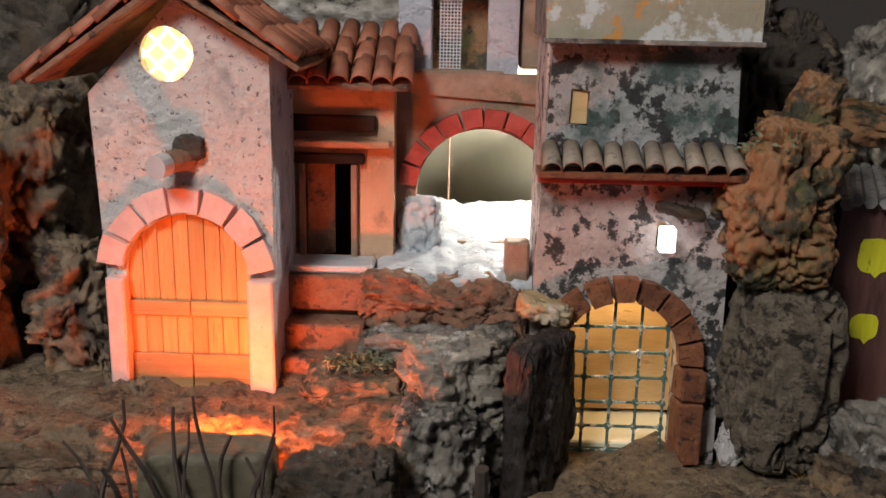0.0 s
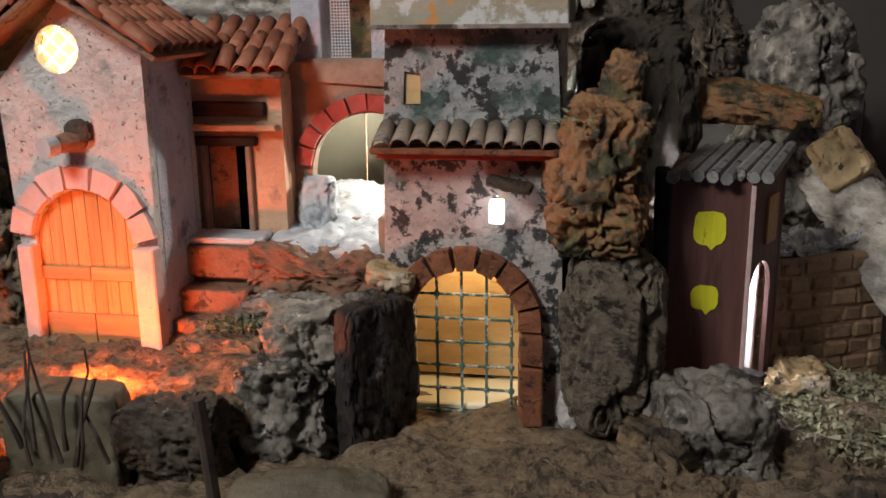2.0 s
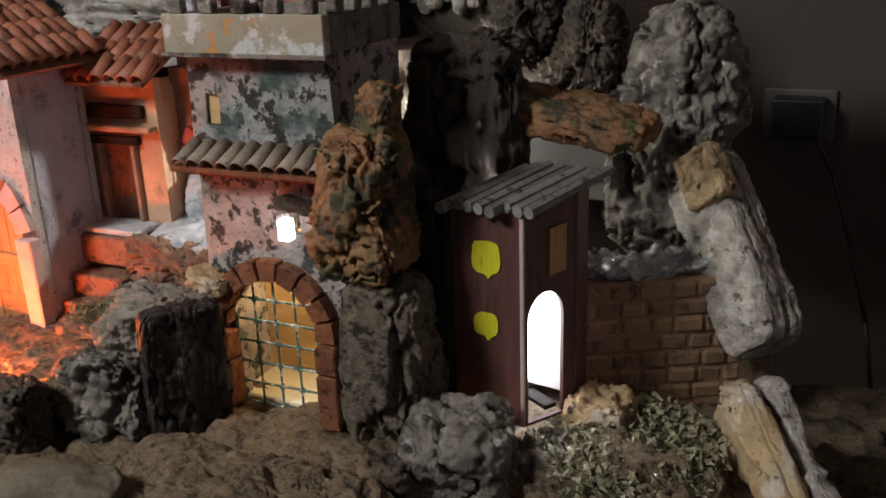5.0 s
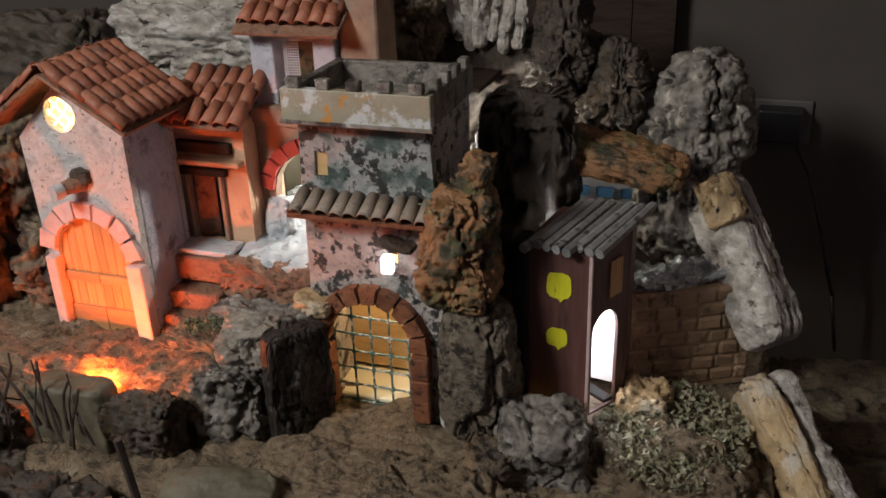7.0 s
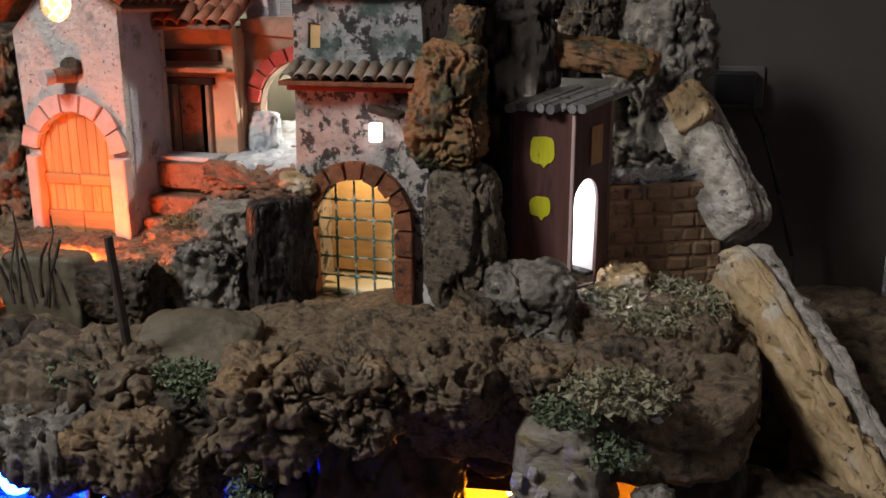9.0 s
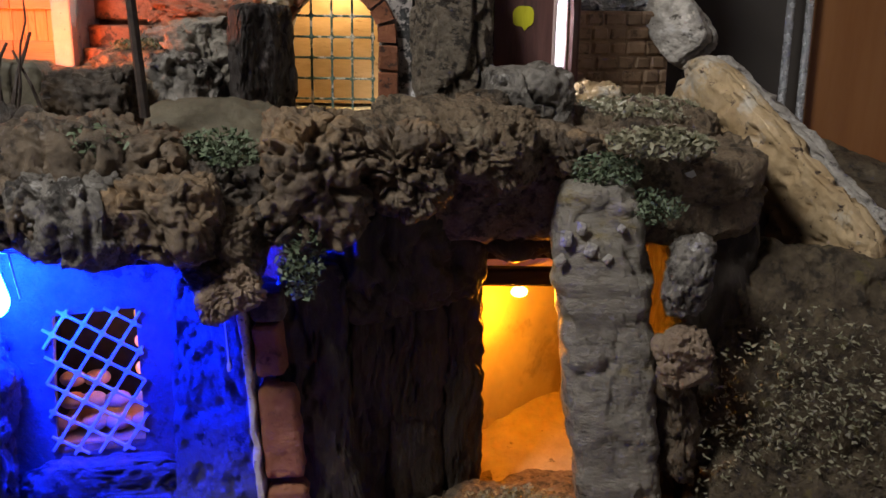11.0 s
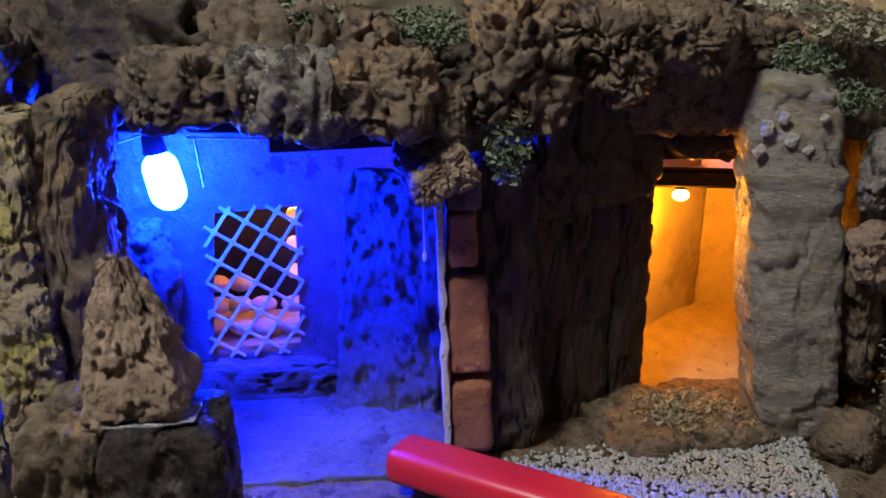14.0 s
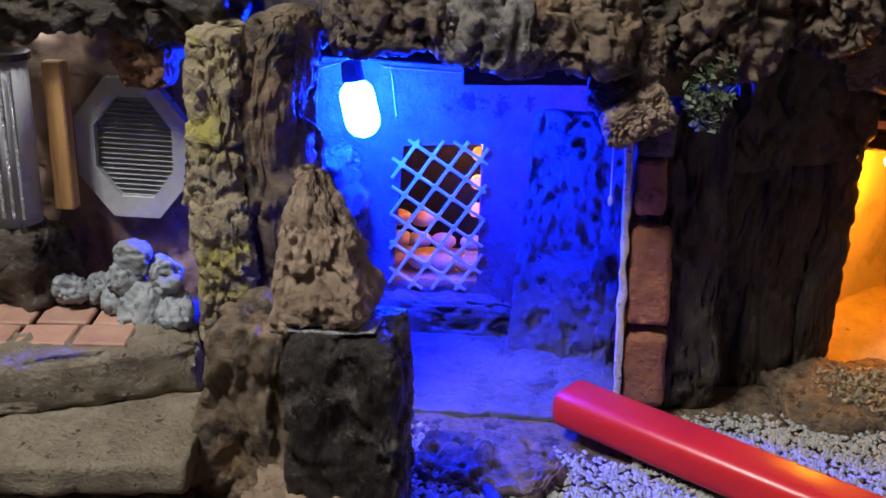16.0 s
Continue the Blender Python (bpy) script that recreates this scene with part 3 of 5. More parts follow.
# ---- church ----
def church():
    c = thing("church_house", (-0.19, 0.675, 1.025), "small white stucco church with arched wooden door and tiled roof", "house")
    x0, x1, zb, ze, za = -0.255, -0.124, 1.020, 1.281, 1.318
    y0, y1 = 0.676, 0.755
    rx, rz, rr = -0.197, 1.279, 0.019
    door = arched(-0.236, -0.142, zb, 1.115, 16, 0.048)
    front = plate([(x0 + 0.008, zb), (x1, zb), (x1, ze - 0.002), (-0.190, za), (x0, ze - 0.03)], [door, arc(rx, rz, rr, 0, 345, 23)], 0.010, Matrix.Translation((0, y0, 0)), 0.0012, 1)
    part("front_wall", front, "white_stucco", c, "white rough stucco gable wall")
    part("side_wall", wobble(boxy((0.008, y1 - y0 - 0.012, ze - zb), Matrix.Translation((x1 - 0.0045, (y0 + y1) / 2 + 0.006, (ze + zb) / 2))), 0.001, 40), "bluelit_stucco", c, "white stained stucco side wall, blue-white light put into its tint")
    part("side_wall", boxy((0.008, y1 - y0 - 0.012, ze - zb - 0.03), Matrix.Translation((x0 + 0.0055, (y0 + y1) / 2 + 0.006, (ze + zb) / 2 - 0.015))), "white_stucco", c)
    part("back_wall", plate([(x0, zb), (x1, zb), (x1, ze), (-0.190, za), (x0, ze - 0.03)], [], 0.008, Matrix.Translation((0, y1, 0))), "white_stucco", c)
    # jambs
    for jx, w, lean in ((-0.2425, 0.014, 0.012), (-0.1335, 0.019, 0.004)):
        bm = bmesh.new()
        box(bm, (w, 0.014, 0.095), Matrix.Translation((jx, y0 - 0.003, 1.069)), 0.0015)
        part("door_jamb", wobble(bm, 0.0012, 70, jx), "pink_stone", c, "pinkish plaster door jamb")
    # arch stones
    for i in range(7):
        a0, a1 = radians(6 + i * 24.2), radians(6 + i * 24.2 + 20.5)
        bm = wedge(0.0475, 0.0665, a0, a1, 0.009)
        bmesh.ops.transform(bm, matrix=Matrix.Translation((-0.189, y0 - 0.006, 1.117)) @ Matrix.Diagonal((1, 1, 1.02, 1)), verts=bm.verts)
        part("arch_stone", wobble(bm, 0.0026, 70, i), "pink_stone", c)
    # door
    d = part("door", boxy((0.094, 0.004, 0.150), Matrix.Translation((-0.189, y0 + 0.009, 1.095))), "door_wood", c, "varnished plank double door")
    rnd = random.Random(4)
    xs = np.linspace(-0.236, -0.142, 9)
    for a, b in zip(xs, xs[1:]):
        top = 1.115 + 0.048 * math.sqrt(max(0, 1 - (((a + b) / 2 + 0.189) / 0.047) ** 2)) + 0.004
        part("plank", boxy((b - a - 0.0005, 0.003, top - zb), Matrix.Translation(((a + b) / 2, y0 + 0.0055, (top + zb) / 2)), 0.0004), "door_wood", d)
    for z, h in ((1.090, 0.0115), (1.0385, 0.030)):
        for a, b in ((-0.2355, -0.1895), (-0.1885, -0.1425)):
            part("rail", boxy((b - a, 0.003, h), Matrix.Translation(((a + b) / 2, y0 + 0.0025, z)), 0.0006), "rail_wood", d)
    # rose window
    w = part("rose_window", plate(arc(rx, rz, rr + 0.001, 0, 345, 23), [], 0.002, Matrix.Translation((0, y0 + 0.012, 0))), "glow_rose", c, "round lit window with a lattice")
    bm = bmesh.new()
    for k in range(-2, 3):
        s = k * 0.0115
        h = math.sqrt(max(0, rr ** 2 - s ** 2))
        for q in (1, -1):
            p, v = Vector((rx, y0 + 0.006, rz)), Vector((math.cos(radians(45)), 0, q * math.sin(radians(45))))
            n = Vector((-v.z, 0, v.x))
            tube(bm, p + n * s - v * h, p + n * s + v * h, 0.0013, n=6)
    part("lattice", bm, "glow_lattice", w)
    # horn-shaped lamp over the door
    l = part("wall_lamp", tube(bmesh.new(), (-0.186, y0 + 0.004, 1.206), (-0.196, y0 - 0.022, 1.204), 0.010, 0.007, 12), "step_stone", c, "terracotta spout-shaped lamp over the door")
    part("lens", tube(bmesh.new(), (-0.1955, y0 - 0.020, 1.204), (-0.199, y0 - 0.030, 1.203), 0.0085, 0.0085, 14), "grey_plastic", l, "dull grey lens")
    part("lamp_base", rock_mesh((0.022, 0.012, 0.018), Matrix.Translation((-0.183, y0 - 0.002, 1.213)), 6, seed=3), "dark_rock", l)
    # roof
    bm = bmesh.new()
    ridge = Vector((-0.188, 0, 1.329))
    for ex, ez in ((-0.285, 1.262), (-0.098, 1.274)):
        e = Vector((ex, 0, ez))
        dv = e - ridge
        ang = math.atan2(-dv.z, dv.x)
        m = Matrix.Translation((ridge + e) / 2 + Vector((0, 0.710, -0.002))) @ Matrix.Rotation(ang, 4, "Y")
        box(bm, (dv.length, 0.125, 0.004), m, 0.0005)
    part("roof_board", bm, "step_stone", c, "thin terracotta roof board")
    me = mesh_of(tile_mesh(0.030, 0.0088, 0.0076), "roof_tile", "roof_tile")
    for ex, ez in ((-0.285, 1.262), (-0.098, 1.274)):
        e = Vector((ex, 0, ez))
        tiled_slope(c, ridge + Vector((0, 0.648, 0.002)), (0, 1, 0), e - ridge, 8, 5 if ex < -0.2 else 4, 0.0157, 0.030, me, 3)
    for k in range(5):
        shared("roof_tile", me, Matrix.Translation(ridge + Vector((0, 0.648 + k * 0.025, 0.001))), c)


church()

# ---- annex with its stair ----
def annex():
    c = thing("annex_house", (-0.085, 0.775, 1.10), "small ochre plaster annex with open doorway and tiled eave", "house")
    y0 = 0.772
    wall = plate([(-0.135, 1.02), (-0.043, 1.02), (-0.043, 1.254), (-0.135, 1.25)], [[(-0.122, 1.108), (-0.074, 1.108), (-0.075, 1.19), (-0.122, 1.19)]], 0.010, Matrix.Translation((0, y0, 0)), 0.0008, 2)
    part("front_wall", wall, "plaster", c, "orange-lit plaster front wall")
    part("side_wall", boxy((0.009, 0.07, 0.23), Matrix.Translation((-0.0475, y0 + 0.046, 1.137))), "plaster", c)
    # dark colour stands in for the shade inside the doorway
    part("back_wall", boxy((0.09, 0.006, 0.23), Matrix.Translation((-0.09, y0 + 0.085, 1.137))), "dark_wood", c, "inner back wall darkened for the shade indoors")
    part("beam", wobble(boxy((0.068, 0.008, 0.013), Matrix.Translation((-0.092, y0 - 0.003, 1.222)), 0.001), 0.0008, 60), "dark_wood", c, "dark wooden beam")
    part("lintel", boxy((0.060, 0.010, 0.008), Matrix.Translation((-0.097, y0 - 0.003, 1.193)), 0.001), "dark_wood", c)
    part("ledge", boxy((0.085, 0.014, 0.006), Matrix.Translation((-0.088, y0 - 0.006, 1.206)), 0.001), "plaster", c)
    for x in (-0.119, -0.0755):
        part("door_frame", boxy((0.005, 0.009, 0.08), Matrix.Translation((x, y0 - 0.002, 1.149)), 0.0008), "mud_wall", c)
    part("door_leaf", boxy((0.024, 0.004, 0.078), Matrix.Translation((-0.105, y0 + 0.008, 1.148)) @ pose(0, 0, 0, 0, 0, 25), 0.0006), "step_stone", c, "reddish door leaf standing ajar")
    me = mesh_of(tile_mesh(0.032, 0.0085, 0.0072), "roof_tile", "roof_tile")
    tiled_slope(c, (-0.125, y0 + 0.050, 1.296), (1, 0, 0), (0, -1, -0.50), 6, 3, 0.0165, 0.034, me, 5)
    part("roof_board", boxy((0.10, 0.085, 0.004), Matrix.Translation((-0.080, y0 + 0.008, 1.271)) @ pose(0, 0, 0, 26, 0, 0), 0.0005), "step_stone", c)
    s = thing("stone_stair", (-0.09, 0.74, 1.03), "four rough stone steps lit red up to the annex", "stair")
    part("landing", wobble(boxy((0.070, 0.036, 0.007), Matrix.Translation((-0.092, 0.753, 1.107)), 0.0015), 0.001, 60), "alley", s, "pale worn landing slab")
    for k, (z, y, w) in enumerate(((1.089, 0.742, 0.066), (1.057, 0.722, 0.064), (1.035, 0.704, 0.060))):
        part("step", wobble(boxy((w, 0.05, 0.030 if k == 0 else 0.024), Matrix.Translation((-0.094, y + 0.012, z)), 0.002), 0.0015, 50, k), "step_stone", s)
    part("stair_core", boxy((0.06, 0.05, 0.07), Matrix.Translation((-0.094, 0.762, 1.06)), 0.002), "step_stone", s)


annex()

# ---- alley, arch and white tower ----
def arch():
    c = thing("archway_wall", (0.02, 0.806, 1.15), "mud-plastered wall with an arch of red bricks", "wall")
    hole = arched(-0.026, 0.090, 1.118, 1.160, 16, 0.056)
    part("wall", plate([(-0.046, 1.10), (0.125, 1.10), (0.125, 1.262), (-0.046, 1.262)], [hole], 0.014, Matrix.Translation((0, 0.800, 0)), 0.0008, 3), "mud_wall", c, "brown mottled mud wall")
    for i in range(10):
        a0, a1 = radians(10 + i * 16.5), radians(10 + i * 16.5 + 14.5)
        bm = wedge(0.0585, 0.0735, a0, a1, 0.012)
        bmesh.ops.transform(bm, matrix=Matrix.Translation((0.032, 0.793, 1.160)), verts=bm.verts)
        part("arch_brick", wobble(bm, 0.0022, 70, i), "red_brick", c)
    part("white_jamb", rock_mesh((0.040, 0.03, 0.06), Matrix.Translation((-0.022, 0.800, 1.128)), 10, 0.12, seed=8, power=3), "alley", c, "white rough plaster at the arch's foot")
    part("brick_post", boxy((0.020, 0.02, 0.055), Matrix.Translation((0.060, 0.752, 1.105)), 0.002), "mud_wall", c, "reddish post at the arch's foot")
    a = rock("alley_floor", (0.16, 0.17, 0.03), (0.022, 0.822, 1.106), (12, 0, 0), "alley", "bluish-white sloping alley floor", "ground", 21, cuts=20, amp=0.05, power=8, crack=0.03)
    a["kind"] = "structure"
    w = thing("alley_wall", (0.05, 0.92, 1.12), "cream-painted curved wall inside the alley", "wall")
    bm = bmesh.new()
    pts = [(-0.10 + 0.19 * t, 0.905 + 0.05 * math.sin(t * math.pi) ** 0.8) for t in np.linspace(0, 1, 15)]
    for x, y in pts:
        bm.verts.new((x, y, 1.09)), bm.verts.new((x, y, 1.27))
    bm.verts.ensure_lookup_table()
    for i in range(len(pts) - 1):
        bm.faces.new([bm.verts[k] for k in (2 * i, 2 * i + 2, 2 * i + 3, 2 * i + 1)])
    bmesh.ops.solidify(bm, geom=bm.faces[:], thickness=0.006)
    part("panel", smooth(bm), "cream", w)
    part("post", tube(bmesh.new(), (0.000, 0.90, 1.09), (0.000, 0.90, 1.26), 0.0009), "plaster", w)
    part("rear_ledge", boxy((0.11, 0.05, 0.006), Matrix.Translation((0.06, 0.87, 1.238))), "white_stucco", w)
    # added lid that keeps the alley light off the rocks behind
    part("roof_board", boxy((0.31, 0.105, 0.005), Matrix.Translation((0.045, 0.916, 1.2755))), "dark_wood", w, "added dark board that keeps the alley light from spilling up")


arch()


def white_tower():
    c = thing("white_tower", (0.01, 0.83, 1.26), "white-plastered turret with a gauze window and tiled roof", "tower")
    y0 = 0.812
    part("sill", wobble(boxy((0.075, 0.02, 0.008), Matrix.Translation((0.008, y0 - 0.004, 1.2605)), 0.001), 0.0008, 60), "mud_wall", c, "brown window sill")
    for x, w in ((-0.029, 0.028), (0.045, 0.026)):
        part("pier", wobble(boxy((w, 0.05, 0.09), Matrix.Translation((x, y0 + 0.022, 1.300)), 0.001), 0.0008, 50), "bluelit_stucco", c, "white plaster pier")
    part("window_back", boxy((0.05, 0.004, 0.08), Matrix.Translation((0.008, y0 + 0.03, 1.30))), "ochre_rock", c)
    bm = bmesh.new()
    for k in range(7):
        tube(bm, (-0.008 + k * 0.0028, y0 + 0.008, 1.262), (-0.008 + k * 0.0028, y0 + 0.008, 1.335), 0.0005, n=4)
    for k in range(26):
        tube(bm, (-0.009, y0 + 0.008, 1.262 + k * 0.0028), (0.010, y0 + 0.008, 1.262 + k * 0.0028), 0.0005, n=4)
    part("gauze", bm, "white_wire", c, "fine grey gauze over half the window")
    part("top_wall", boxy((0.10, 0.05, 0.012), Matrix.Translation((0.008, y0 + 0.024, 1.340)), 0.001), "white_stucco", c)
    part("foot_wall", wobble(plate([(-0.043, 1.246), (0.10, 1.236), (0.068, 1.254), (0.052, 1.262), (-0.043, 1.262)], [], 0.02, Matrix.Translation((0, y0 - 0.016, 0))), 0.001, 50), "mud_wall", c)
    me = mesh_of(tile_mesh(0.026, 0.0085, 0.0072), "roof_tile", "roof_tile")
    tiled_slope(c, (-0.045, y0 + 0.050, 1.398), (1, 0, 0), (0, -1, -0.62), 7, 4, 0.0165, 0.024, me, 7)
    part("roof_board", boxy((0.122, 0.10, 0.004), Matrix.Translation((0.012, y0 + 0.015, 1.3715)) @ pose(0, 0, 0, 32, 0, 0), 0.0005), "step_stone", c)
    me2 = mesh_of(tile_mesh(0.016, 0.006, 0.005), "cornice_tile", "grey_tile")
    for k in range(7):
        shared("cornice_tile", me2, Matrix.Translation((-0.033 + k * 0.0135, y0 - 0.016, 1.347)), c)
    b = thing("orange_house", (0.09, 0.85, 1.26), "narrow terracotta-orange plaster house beside the turret", "house")
    part("wall", wobble(boxy((0.045, 0.05, 0.12), Matrix.Translation((0.082, y0 + 0.030, 1.325)), 0.002), 0.002, 40), "mud_wall", b)


white_tower()


# ---- dark stone tower with its gate ----
def tower():
    c = thing("stone_tower", (0.14, 0.70, 0.99), "weathered grey stucco tower with arched gate and battlements", "tower")
    y0 = 0.683
    gate = arched(0.092, 0.180, 0.975, 1.062, 14, 0.044)
    low = plate([(0.066, 0.97), (0.216, 0.97), (0.211, 1.205), (0.072, 1.205)], [gate, [(0.158, 1.146), (0.168, 1.146), (0.168, 1.166), (0.158, 1.166)]], 0.012, Matrix.Translation((0, y0, 0)), 0.001, 5)
    part("lower_wall", low, "tower_stucco", c, "grey stucco wall with black stains")
    up = plate([(0.072, 1.205), (0.211, 1.205), (0.206, 1.298), (0.076, 1.298)], [[(0.089, 1.236), (0.102, 1.235), (0.103, 1.260), (0.090, 1.261)]], 0.012, Matrix.Translation((0, y0 - 0.003, 0)), 0.0008, 6)
    part("upper_wall", up, "tower_top", c, "blue-grey stucco wall with black stains")
    part("slit_panel", boxy((0.0125, 0.002, 0.024), Matrix.Translation((0.096, y0 + 0.001, 1.248)), 0.0004), "pale_wood", c, "tan slit window panel")
    for x, w in ((0.078, 0.010), (0.203, 0.012)):
        part("side_wall", boxy((w, 0.10, 0.325), Matrix.Translation((x, y0 + 0.063, 1.135))), "tower_stucco", c)
    part("back_wall", boxy((0.12, 0.006, 0.325), Matrix.Translation((0.14, y0 + 0.116, 1.135))), "tower_stucco", c)
    # parapet with merlons
    p = part("parapet", wobble(boxy((0.146, 0.010, 0.030), Matrix.Translation((0.142, 0.668, 1.310)), 0.001), 0.0008, 50), "parapet", c, "olive-painted parapet with white edges")
    for sx in (0.074, 0.210):
        part("parapet_side", boxy((0.010, 0.115, 0.028), Matrix.Translation((sx, 0.732, 1.310)), 0.001), "grey_rock", c)
    part("parapet_back", boxy((0.126, 0.010, 0.028), Matrix.Translation((0.142, 0.785, 1.310)), 0.001), "grey_rock", c)
    part("terrace", boxy((0.126, 0.112, 0.006), Matrix.Translation((0.142, 0.728, 1.2985))), "grey_rock", c)
    for k in range(5):
        part("merlon", wobble(boxy((0.013, 0.009, 0.010), Matrix.Translation((0.082 + k * 0.0298, 0.668, 1.3302)), 0.001), 0.0008, 90, k), "grey_rock", c)
    for k in range(4):
        part("merlon", boxy((0.009, 0.013, 0.010), Matrix.Translation((0.2105, 0.69 + k * 0.028, 1.3292)), 0.001), "grey_rock", c)
    part("rim", boxy((0.150, 0.014, 0.0035), Matrix.Translation((0.142, 0.667, 1.2945)), 0.0006), "grey_rock", c)
    # tiled canopy
    me = mesh_of(tile_mesh(0.030, 0.0075, 0.0062), "canopy_tile", "grey_tile")
    for k in range(10):
        shared("canopy_tile", me, Matrix.Translation((0.0765 + k * 0.0143, 0.653, 1.2065 + 0.0006 * (k % 3))) @ pose(0, 0, 0, 26, random.uniform(-6, 6), random.uniform(-4, 4)), c)
    part("canopy_board", wobble(boxy((0.147, 0.030, 0.005), Matrix.Translation((0.141, 0.669, 1.2035)), 0.0008), 0.0006, 60), "brick", c, "reddish board under the tiles")
    part("canopy_fillet", boxy((0.145, 0.012, 0.005), Matrix.Translation((0.141, 0.676, 1.1975)), 0.0008), "red_brick", c)
    # gate arch bricks
    for i in range(9):
        a0, a1 = radians(-4 + i * 21), radians(-4 + i * 21 + 17.5)
        bm = wedge(0.0445, 0.0625, a0, a1, 0.016)
        bmesh.ops.transform(bm, matrix=Matrix.Translation((0.136, y0 - 0.012, 1.062)), verts=bm.verts)
        part("arch_brick", wobble(bm, 0.0016, 60, i), "brick", c)
    for sx, zs in ((0.190, ((1.043, 0.024), (1.004, 0.050))), (0.083, ((1.040, 0.026), (1.004, 0.044)))):
        for z, h in zs:
            part("jamb_brick", wobble(boxy((0.019, 0.022, h), Matrix.Translation((sx, y0 - 0.008, z)) @ pose(0, 0, 0, 0, 0, 8 if sx > 0.1 else -8), 0.0015), 0.0012, 60, z), "brick", c)
    # plastic lattice
    g = part("lattice", lattice_square(0.0885, 0.176, 0.978, 1.100, 0.0205, y0 + 0.002), "green_wire", c, "dark green plastic lattice with square cells")
    # inner room
    part("cellar_back", boxy((0.11, 0.004, 0.14), Matrix.Translation((0.137, y0 + 0.062, 1.06)), 0.0005), "pale_wood", c, "pale wooden board behind the lattice")
    part("cellar_floor", boxy((0.11, 0.08, 0.006), Matrix.Translation((0.137, y0 + 0.045, 0.983))), "cream", c, "cream cellar floor")
    # small lantern
    l = part("wall_lantern", boxy((0.011, 0.010, 0.018), Matrix.Translation((0.163, y0 - 0.014, 1.156)), 0.001), "glow_white", c, "little white lit wall lantern")
    part("lantern_roof", rock_mesh((0.036, 0.02, 0.008), pose(0.172, y0 - 0.010, 1.176, 0, 12, 0), 6, 0.1, seed=5), "dark_rock", l, "ragged dark canopy over the lantern")
    part("lantern_arm", tube(bmesh.new(), (0.157, y0 - 0.001, 1.170), (0.164, y0 - 0.014, 1.168), 0.0012), "silver_foil", l)
    part("snow_patch", rock_mesh((0.016, 0.016, 0.04), Matrix.Translation((0.222, y0 - 0.018, 0.998)), 6, 0.14, seed=9, power=3), "white_stucco", c, "white plaster lump at the gate's foot")


def lattice_square(x0, x1, z0, z1, step, y):
    bm = bmesh.new()
    xs = np.arange(x0 + 0.003, x1 + 0.001, step)
    zs = np.arange(z0 + 0.002, z1, step)
    zc, r = 1.062, 0.045
    for x in xs:
        top = zc + math.sqrt(max(0.0001, r ** 2 - (x - 0.136) ** 2)) + 0.002
        box(bm, (0.0022, 0.0016, top - z0), Matrix.Translation((x, y, (top + z0) / 2)), 0.0005)
    for z in zs:
        box(bm, (x1 - x0, 0.0018, 0.0022), Matrix.Translation(((x0 + x1) / 2, y + 0.0012, z)), 0.0005)
        for x in xs:
            tube(bm, (x, y - 0.0006, z), (x, y + 0.0022, z), 0.0027, n=8)
    return bm


tower()

